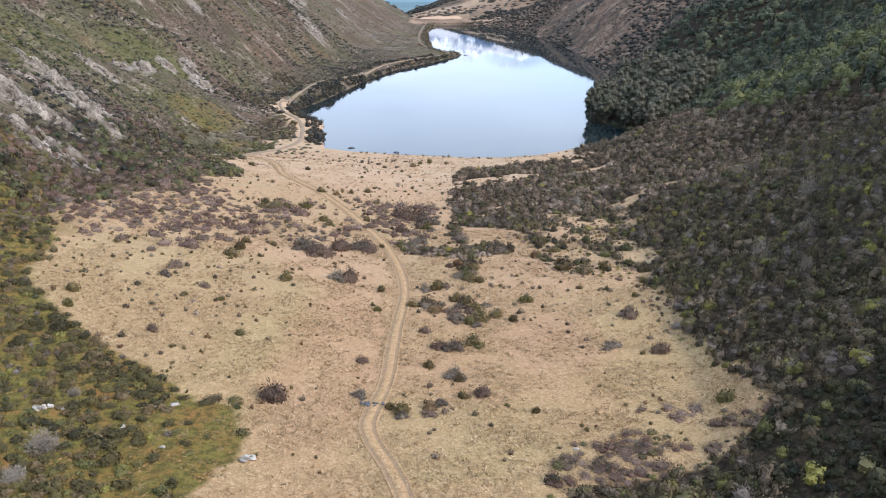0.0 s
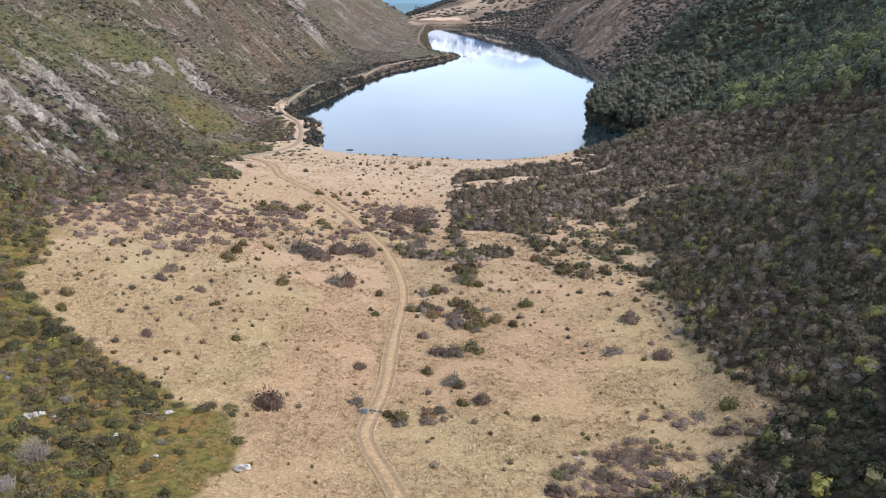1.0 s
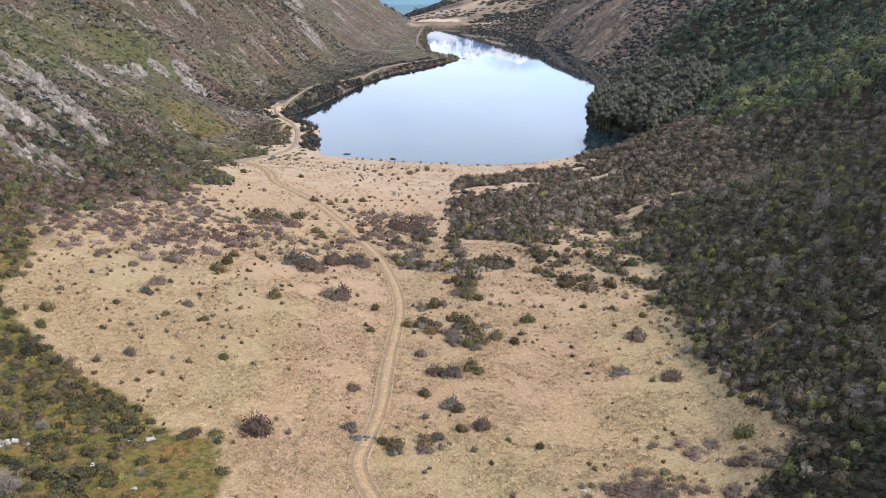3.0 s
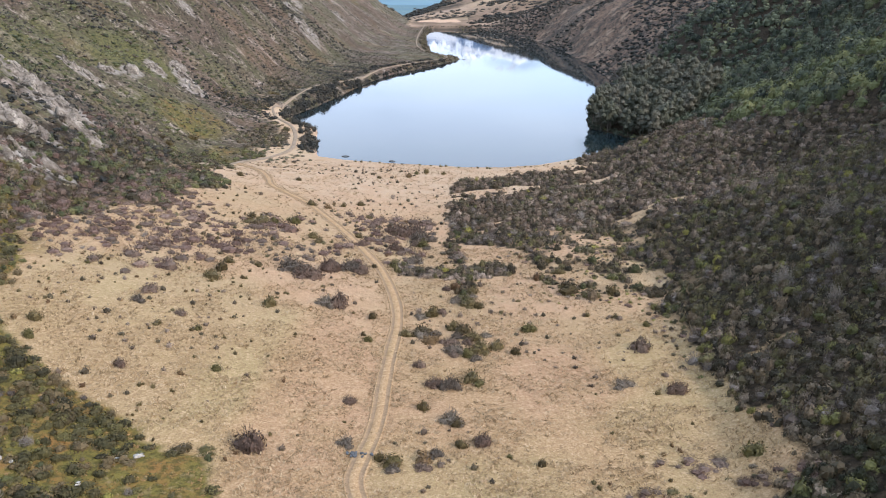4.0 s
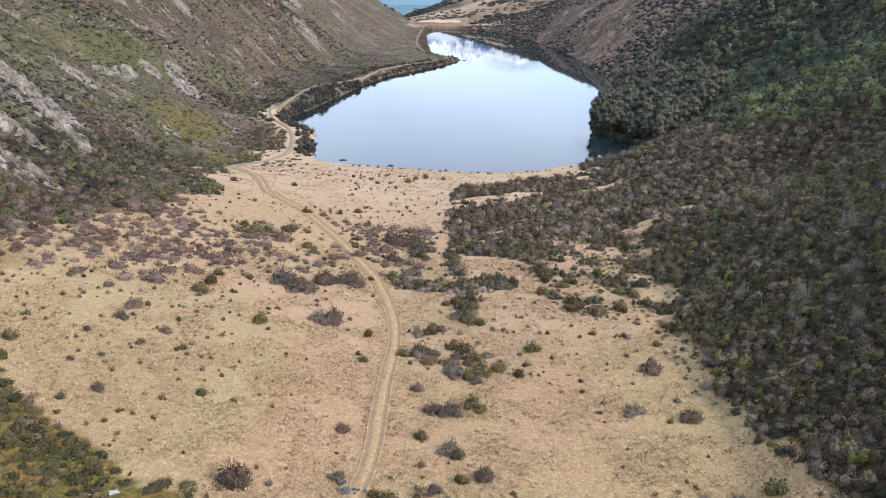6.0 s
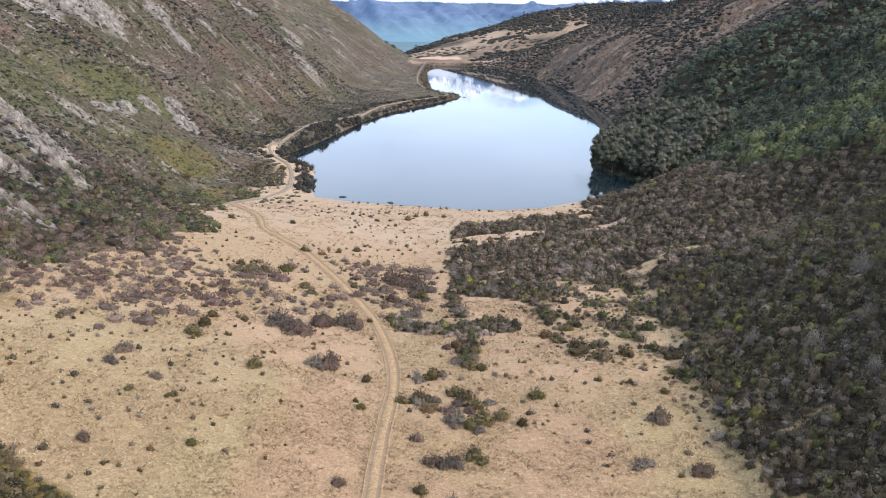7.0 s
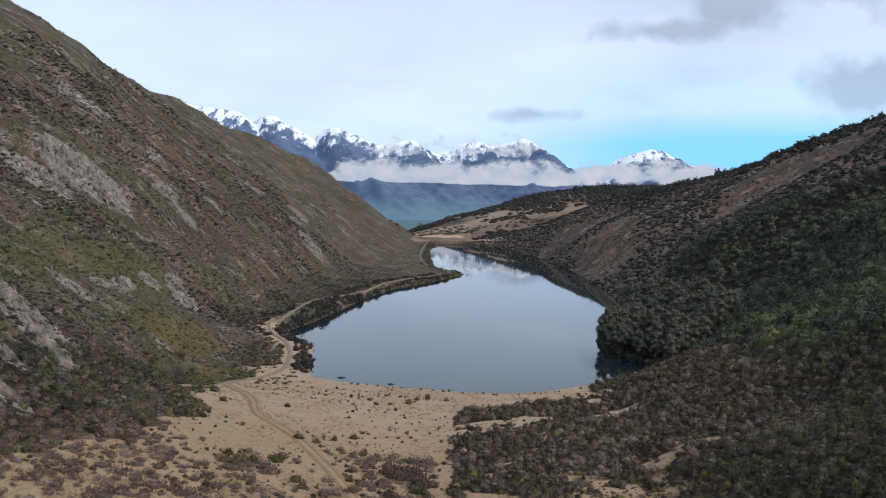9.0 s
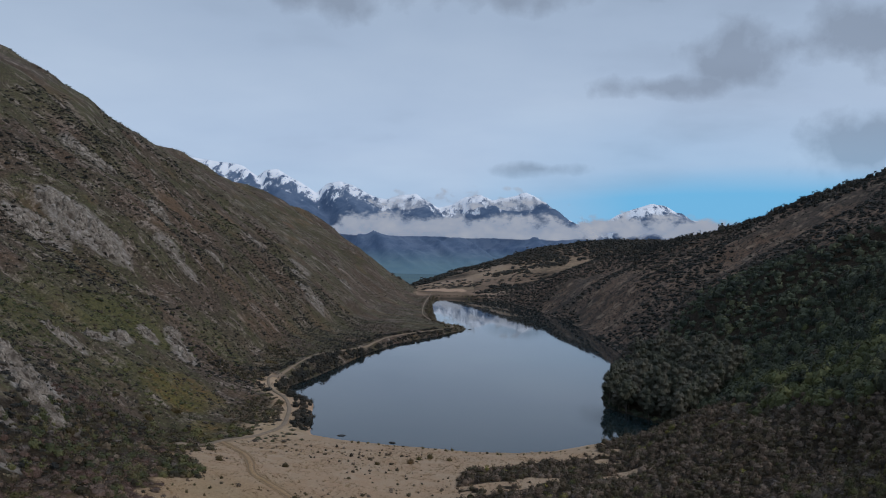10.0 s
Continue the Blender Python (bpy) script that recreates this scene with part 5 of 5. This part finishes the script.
def plant(pattern, x, y, wide, tall=1.0):
    m = Matrix.Translation((x, y, float(height(x, y)) - 0.05 * wide)) @ Matrix.Rotation(rng.uniform(0, 6.28), 4, "Z") @ Matrix.Diagonal((wide, wide * rng.uniform(0.85, 1.15), wide * tall * rng.uniform(0.85, 1.15), 1))
    if pattern.name in used:
        return copy_thing(pattern, m @ Matrix.Diagonal((*(1 / k for k in pattern.scale), 1)))
    used.add(pattern.name)
    pattern.matrix_basis = m
    return pattern


DARK_SHRUBS_A = [(-44.6, 253.4, 2), (-59.3, 247.7, 2.1), (-35.3, 219.3, 2.5), (-31.2, 217.9, 2.1), (-27.4, 222.7, 1.7), (-20.3, 213.5, 1.5), (-24, 227.1, 2), (-13.9, 215.9, 1.1), (-42.5, 193.1, 5.3), (-45.4, 197.7, 2.1), (-39.8, 196.1, 2), (-36.2, 198.8, 2.8), (-29.5, 188.1, 2.7), (-28.3, 184.5, 2.1), (-20.8, 193.7, 1.9), (-11.6, 174.1, 3.1), (-15.4, 171.7, 1.3), (-36, 163.2, 1.7), (-41.7, 153.4, 3.6), (-37.1, 155, 0.9), (-41.6, 162.7, 2.1), (-41.9, 158, 2.7), (-29.8, 144.5, 2.9), (-28.6, 150.5, 1), (-23.1, 156.7, 1), (-13.4, 144.2, 1.7), (-13, 134.6, 1.4), (-14.1, 136.6, 0.9), (-44.1, 130.1, 1.6), (-38.2, 130.6, 1.4)]
DARK_SHRUBS_B = [(-32, 118.7, 1.7), (-35.9, 121.4, 0.7), (-60.1, 125.8, 2), (-62.6, 125.2, 1.2), (-58.5, 121, 1.7), (-40.3, 112.1, 0.8), (-22.8, 273, 1.8), (-25.1, 279.4, 1.5), (-14, 278.2, 2.5), (-11.4, 284.3, 1.8), (-8.7, 286.8, 2.2), (-2.9, 284.8, 1.6), (-27.4, 249, 1.3), (-11.6, 213.4, 1.4), (-6.1, 190.6, 2.9), (-1.2, 177.4, 1.1), (-3, 146.7, 2.8), (-4.9, 138.5, 3), (-3.1, 135.8, 3.5), (1.4, 139.1, 3.1), (3.3, 136.3, 2.6), (3.8, 131.5, 3.8), (2.1, 129.7, 2.4), (2.8, 120.6, 2.4), (-3.6, 111.5, 1.9), (0.4, 107, 1.8), (1, 101.7, 1.6), (-6.9, 97.8, 2.4), (-3.2, 98.1, 2.6), (6.8, 99.2, 0.8)]
DARK_SHRUBS_C = [(10.1, 97.6, 1.3), (9.7, 131.1, 2.0), (12.4, 140.2, 2.4), (8.4, 148.3, 1.2), (22.6, 146.6, 1.1), (27.2, 145.5, 1.3), (31.7, 142.2, 1.5), (11.8, 153.9, 0.9), (0.8, 160.9, 2.5), (2.5, 152.0, 3.1), (3.6, 157.9, 2.6), (34.3, 98.1, 3.0), (18.8, 178.4, 2.3), (16.6, 167.1, 2.6), (21.4, 158.8, 4.1), (25.2, 157.2, 3.5), (28.7, 157.6, 2.7), (20.7, 170.6, 2.2)]
DARK_SHRUBS = DARK_SHRUBS_A + DARK_SHRUBS_B + DARK_SHRUBS_C
TWIGGY_SHRUBS = [(-48.9, 142.4, 3.1), (-49.6, 137.8, 2.5), (-42.1, 135, 1.9), (28.9, 132.4, 3.3), (23.6, 119, 2.9), (30.6, 116.7, 3), (30, 122.2, 1.2), (-29.9, 164.1, 6), (-26.9, 161.4, 4.8), (-23.8, 167.1, 4.9), (-19.7, 168.9, 5), (-17.2, 167.9, 3.9), (-19.3, 148.9, 4.4), (-21.6, 148.1, 3.5), (-23.5, 100.2, 4.1), (-13.5, 113.3, 2.1), (-12.6, 101.8, 2.3), (-12.9, 201.3, 6), (-9.3, 201.7, 5.9), (-6.8, 195.5, 5.5), (-13.7, 193.5, 3.8), (-19.2, 186.8, 3.1), (-0.2, 118.6, 3.3), (-2.4, 119.1, 2.6), (3.9, 102.6, 2.7), (0, 108.2, 2.9), (-4.8, 125.5, 2), (-12, 186.7, 3.6), (-7.4, 178.1, 3.9), (-44.5, 116.7, 2)]
BARE_SHRUBS = [(-45.9, 84, 4.7), (-46.4, 78.1, 3.2), (-47.7, 96.6, 2.3), (-33.6, 89, 1.4), (31, 97.7, 4.2), (30.1, 87.3, 4.2), (19.8, 87.4, 4.8), (16, 83.7, 3.9), (22, 88.6, 4.2), (35.7, 89.3, 3.6)]
EDGE_SHRUBS = [(-45.9, 103, 4.9), (-49, 103.5, 3.2), (-39.9, 101.2, 3.6), (-42.9, 102, 2.9), (-30.8, 97.7, 3.7), (-28, 98.1, 3), (-52.3, 105.2, 2.5), (-66.1, 122.8, 4.2), (-70.7, 128.1, 4)]

dark = shrub_patterns(LEAF_OWN, lambda: bush(4, 130, 0.052, 0.85), "dark olive evergreen shrub standing in straw grass", 6)
rust = shrub_patterns(RUST_OWN, lambda: bush(3, 130, 0.052, 0.75), "rust-brown low shrub standing in straw grass", 3)
twiggy = shrub_patterns(TWIG_OWN, lambda: np.concatenate([bush(5, 170, 0.040, 0.62, 0.2), twig_dome(160, 0.34, 0.008, 0.36)]), "leafless purple-grey twiggy shrub in straw grass", 5, "thorn_bush")
grey_thorn = shrub_patterns(GREY_OWN, lambda: np.concatenate([bush(5, 160, 0.038, 0.62, 0.2), twig_dome(160, 0.36, 0.008, 0.36)]), "leafless lavender-grey thorn bush in straw grass", 3, "thorn_bush")
bare = shrub_patterns(PALE_OWN, lambda: np.concatenate([twig_dome(800, 0.72, 0.006), twig_dome(400, 0.5, 0.007, 0.38), twig_dome(200, 0.3, 0.008, 0.25)]), "dead silver-grey bush of bare twigs", 3, "dead_bush")
snag = shrub_patterns(PALE_OWN, lambda: np.concatenate([twig_dome(420, 0.8, 0.007), twig_dome(260, 0.5, 0.008, 0.36), twig_dome(160, 0.3, 0.009, 0.22)]), "dead silver-grey bush standing in dark scrub", 2, "dead_bush")
hill_bush = shrub_patterns(LEAF_OWN, lambda: bush(5, 150, 0.042, 0.8), "dark broad bush alone on the grassy hillside", 3)
edge_set = shrub_patterns(LEAF_OWN, lambda: bush(6, 140, 0.042, 0.75), "broad dark green bush at the heath's edge", 3)
seedling = shrub_patterns(LEAF_OWN, lambda: leaf_dome(120, 6, 0.09, 1.1, lobed=0.32), "small dark shrub seedling in straw grass", 5, "shrub_seedling")
brown_seedling = shrub_patterns(RUST_OWN, lambda: leaf_dome(110, 6, 0.09, 1.1, lobed=0.32), "small rust-brown seedling in straw grass", 4, "shrub_seedling")
for i, (x, y, w) in enumerate(DARK_SHRUBS):
    plant(rust[i % 3] if i % 5 == 3 else dark[i % 6], x, y, 1.35 * w, 1.5 if w < 3 else 1.1)
# smaller neighbours that make clumps of the larger shrubs
for i, (x, y, w) in enumerate(DARK_SHRUBS):
    if w > 1.9 and -8 < x < 8:
        a = 2.4 * i
        plant(grey_thorn[i % 3], x + 0.9 * w * math.cos(a), y + 0.7 * w * math.sin(a), 1.05 * w, 1.35)
        plant(dark[(i + 3) % 6] if i % 2 else twiggy[i % 5], x - 0.8 * w * math.cos(a + 0.6), y - 0.6 * w * math.sin(a + 0.6), 0.95 * w, 1.4)
for i, (x, y, w) in enumerate(TWIGGY_SHRUBS):
    plant(grey_thorn[i % 3] if i % 3 == 1 else twiggy[i % 5], x, y, 1.3 * w, 1.5)
for i, (x, y, w) in enumerate(BARE_SHRUBS):
    plant(bare[i % 3] if i < 4 else twiggy[i % 5], x, y, w, 0.9 if i < 4 else 0.55)
# snags in the scrub of the right-hand slope, and lone bushes on the left-hand hill
SNAGS = [(31.5, 215.3, 3.6), (66.5, 158.7, 4.6), (52.4, 140.6, 4.4), (60.1, 142, 3.6), (65.9, 196.1, 3.2), (83.1, 296.5, 4.0), (55, 128, 3.2), (47, 150, 3.0)]
for i, (x, y, w) in enumerate(SNAGS):
    plant(snag[i % 2], x, y, w, 1.5)
HILL_BUSHES = [(-96.8, 300.3, 5), (-93.5, 317.5, 5.5), (-88.1, 442.6, 6), (-94.7, 266.2, 4.5), (-105.8, 297.1, 3.5), (-83.9, 222.2, 5), (-88.8, 227.9, 4.5), (-77.4, 184.5, 5), (-90.5, 440, 6), (-100, 303, 4)]
for i, (x, y, w) in enumerate(HILL_BUSHES):
    plant(hill_bush[i % 3], x, y, w, 0.9)
for i, (x, y, w) in enumerate(EDGE_SHRUBS):
    plant(edge_set[i % 3], x, y, w, 0.75)
# seedlings strewn over the grass
count = 0
while count < 265:
    y = 80 + 150 * rng.uniform() ** 1.2
    x = rng.uniform(max(-75, -0.52 * y), min(36, 0.3 * y))
    thick = float(fbm(x, y, 24, 411)) + (0.12 if -40 < x < -12 else 0.0)
    clear = scrub_cover(x, y) < 0.1 and heath_cover(x, y) < 0.1 and left_hill(x, y) < 0.2 and float(apart_from(x, y, TRACK_LINE)) > 2.2 and float(apart_from(x, y, ROAD_LINE)) > 4 and float(signed(x, y, SHORE)) > 2
    if clear and rng.uniform() < (thick - 0.42) * 5:
        plant(seedling[count % 5] if count % 2 else brown_seedling[count % 4], x, y, rng.uniform(0.45, 1.0) + 0.4 * (count % 7 == 0), 1.15)
        count += 1
# bushes along the near shore
for k in range(34):
    x = -34 + k * 2.25 + rng.uniform(-0.8, 0.8)
    y = float(np.interp(x, [-49, -38, -21, -7, 3, 18, 30, 46], [319, 312.5, 307, 304, 301, 301, 305, 317])) - rng.uniform(0.5, 5)
    if rng.uniform() < 0.75:
        plant(seedling[k % 5], x, y, rng.uniform(0.6, 1.7), 1.1)


# ---- lakeside grove ----
def tree_pattern(tall, wide, lean):
    trunk = bmesh.new()
    top = Vector((lean, 0.3 * lean, tall * 0.9))
    limb(trunk, [(0, 0, -0.4), (0.2 * lean, 0, 0.3 * tall), (0.6 * lean, 0.2 * lean, 0.62 * tall), top], [0.024 * tall, 0.019 * tall, 0.012 * tall, 0.004 * tall], 7)
    parts = [leaf_dome(330, 16, 0.056, 1.0, True, (8, 5), lobed=0.2, shag=(0.86, 1.08)) * wide * 0.86 + np.array((0.5 * lean, 0.15 * lean, 0.56 * tall))]
    for k in range(8):
        a, h = k * 2.4 + rng.uniform(-0.4, 0.4), tall * (0.14 + 0.085 * k)
        r = wide * 0.5 * rng.uniform(0.55, 0.9) * (1.15 - 0.75 * abs(k / 8 - 0.35)) * (0.6 + 0.4 * min(1, k / 3))
        tip = (0.5 * lean + r * math.cos(a), 0.15 * lean + r * math.sin(a), h + 0.18 * tall * rng.uniform(0.5, 1))
        limb(trunk, [(0.4 * lean, 0.1 * lean, h), (0.5 * lean + 0.5 * r * math.cos(a), 0.5 * r * math.sin(a), h + 0.06 * tall), tip], [0.010 * tall, 0.006 * tall, 0.002 * tall], 5)
        clump = leaf_dome(120, 9, 0.085, 0.8, True, (6, 3), shag=(0.84, 1.08))
        parts.append(clump * wide * rng.uniform(0.40, 0.62) * np.array([1, 1, 1.1]) + np.array(tip))
    parts.append(leaf_dome(170, 9, 0.075, 1.1, True, (6, 4), shag=(0.84, 1.08)) * wide * 0.48 + np.array(top))
    ob = tagged(new("tree"), "grey-barked tree with a dark olive crown by the lake", "tree", "lakeside grove")
    part("trunk", trunk, BARK, ob, "grey bark trunk and limbs")
    part("crown", tri_mesh("crown", np.concatenate(parts)), GROVE_OWN, ob, "dense dark olive foliage")
    return ob


grove = [tree_pattern(h, w, l) for h, w, l in ((9.5, 6.0, 0.4), (11, 6.6, -0.5), (12.5, 7.2, 0.8), (8, 5.6, -0.3), (10.5, 6.2, 0.2), (7, 5.0, 0.5))]
GROVE_AT = lambda x, y: (signed(x, y, SHORE) > table(y, [(370, 1.2), (420, 2.5), (480, 5.0), (548, 7.0)])) & (x > 57) & (x < 62 + table(y, [(345, 16), (372, 40), (400, 56), (450, 60), (520, 48), (548, 40)])) & (y > 347 - 0.10 * (x - 70)) & (y < 548)
k = 0
for gy_ in np.arange(346, 548, 5.6):
    for gx_ in np.arange(56, 124, 5.6):
        x, y = gx_ + rng.uniform(-2, 2), gy_ + rng.uniform(-2, 2)
        if GROVE_AT(np.array(x), np.array(y)):
            m = Matrix.Translation((x, y, float(height(x, y)))) @ Matrix.Rotation(rng.uniform(0, 6.28), 4, "Z") @ Matrix.Scale(rng.uniform(0.8, 1.2), 4)
            if k < len(grove):
                grove[k].matrix_basis = m
            else:
                pattern = grove[k % len(grove)]
                copy_thing(pattern, m @ Matrix.Diagonal((*(1 / q for q in pattern.scale), 1)))
            k += 1
print("grove", k)


# ---- rocks ----
def chunk(bm, place, size, seed):
    """One angular, weathered block."""
    made = bmesh.ops.create_icosphere(bm, subdivisions=2, radius=1.0)["verts"]
    spin = Euler((rng.uniform(-0.4, 0.4), rng.uniform(-0.4, 0.4), rng.uniform(0, 6.28))).to_matrix()
    for v in made:
        p = v.co.copy()
        f = 0.72 + 0.55 * noise.noise(p * 1.1 + Vector((seed, 0, 0))) + 0.22 * noise.noise(p * 2.7 + Vector((0, seed, 0)))
        p = Vector((max(-0.72, min(0.72, p.x * f)), max(-0.75, min(0.75, p.y * f)), max(-0.6, min(0.6, p.z * f))))
        v.co = Vector(place) + spin @ Vector((p.x * size[0], p.y * size[1], p.z * size[2]))


BOULDERS = [(-23.6, 84.5, 1.7), (-35.2, 95.9, 1.2), (-50.6, 92.6, 1.5), (-49.3, 93.4, 1), (-43.9, 90.5, 0.8), (-33.4, 86, 0.9), (-47.7, 93, 0.7), (-37.1, 95.3, 0.6), (-39.2, 89.8, 0.9), (14, 87.9, 0.9), (-73, 145.6, 0.9), (24.1, 87.9, 0.6), (-44, 98, 0.7)]
for i, (x, y, w) in enumerate(BOULDERS):
    bm = bmesh.new()
    chunk(bm, (0, 0, 0.10 * w), (w * 0.62, w * 0.46, w * 0.34), 3.1 * i)
    if w > 1.1:
        chunk(bm, (0.45 * w, 0.2 * w, 0.05 * w), (w * 0.4, w * 0.35, w * 0.3), 3.1 * i + 50)
    ob = tagged(part("boulder", bm, WHITE_ROCK), "white lichen-covered boulder lying in grass and heath", "boulder", "boulders on the flat")
    ob.matrix_basis = Matrix.Translation((x, y, float(height(x, y))))

def outcrop(x, y, rx, ry, seed):
    """A rib of bedrock: steps and clefts that dip into the hillside round their edge."""
    n = int(np.clip(max(rx, ry) * 5.2, 28, 64))
    u, v = np.meshgrid(np.linspace(-1.25, 1.25, n), np.linspace(-1.25, 1.25, n))
    px, py = x + u * rx, y + v * ry
    r = np.hypot(u, v) + 0.08 + 1.9 * (fbm(px * 0.45, py, 0.45 * ry + 1.2, seed) - 0.5) + 0.9 * (fbm(px, py, 2.0, seed + 1) - 0.5)
    rib = 1 - np.abs(2 * fbm(px * 0.35, py, 0.30 * ry + 1.2, seed + 2) - 1)
    step = fbm(px + 0.3 * py, py * 0.4, 2.6, seed + 3)
    block = np.floor(step * 6) / 6 + 0.35 * np.floor(fbm(px * 0.7, py, 1.6, seed + 4) * 6) / 6 + 0.2 * grain(px, py, 0.6, seed + 6)
    up = (0.07 * (rx + ry) + 1.1) * ((rib - 0.55) * 1.3 + (block - 0.68) * 2.2 + 0.30)
    z = height(px, py) + np.where(r < 1, up * ease(1.0, 0.55, r), 0) - ease(0.75, 1.15, r) * (1.2 + 0.06 * (rx + ry))
    z0 = float(height(x, y))
    me = grid_mesh("rock_outcrop", np.stack([px - x, py - y, z - z0], -1), smooth=False)
    ob = tagged(part("rock_outcrop", me, PALE_ROCK), "pale weathered rock outcrop breaking through the hillside", "outcrop", "outcrops on the hill")
    ob.matrix_basis = Matrix.Translation((x, y, z0))


for i, (x, y, rx, ry) in enumerate(BLUFFS):
    outcrop(x, y, rx, ry, 500 + 13 * i)

# stones laid where the track crosses a wet place
for k in range(16):
    bm = bmesh.new()
    s = rng.uniform(0.14, 0.34)
    chunk(bm, (0, 0, 0), (s * 1.3, s, s * 0.6), 200 + k * 2.3)
    x, y = -10.6 + rng.uniform(-1.6, 1.6), 99.2 + rng.uniform(-0.5, 0.5)
    ob = tagged(part("ford_stone", bm, BLUE_ROCK), "wet blue-grey stone laid across the farm track", "stone", "stones of the ford")
    ob.matrix_basis = Matrix.Translation((x, y, float(height(x, y)) + 0.2))

# driftwood in the shallows
for x, y, length, a in ((-39.0, 320.5, 2.8, 0.15), (-21.5, 312.0, 2.2, -0.2), (8.5, 707.5, 3.0, 0.4)):
    bm = bmesh.new()
    limb(bm, [(-length / 2, 0, 0.05), (-length / 6, 0.1, 0.22), (length / 5, -0.05, 0.2), (length / 2, 0.1, 0.05)], [0.12, 0.18, 0.15, 0.06], 8)
    limb(bm, [(0, 0, 0.15), (0.25, 0.1, 0.4), (0.35, 0.2, 0.6)], [0.08, 0.05, 0.02], 5)
    ob = tagged(part("driftwood_log", bm, WOOD), "dark waterlogged log afloat in the shallows", "log", "logs in the lake")
    ob.matrix_basis = pose(x, y, 0.0, 0, 0, math.degrees(a))
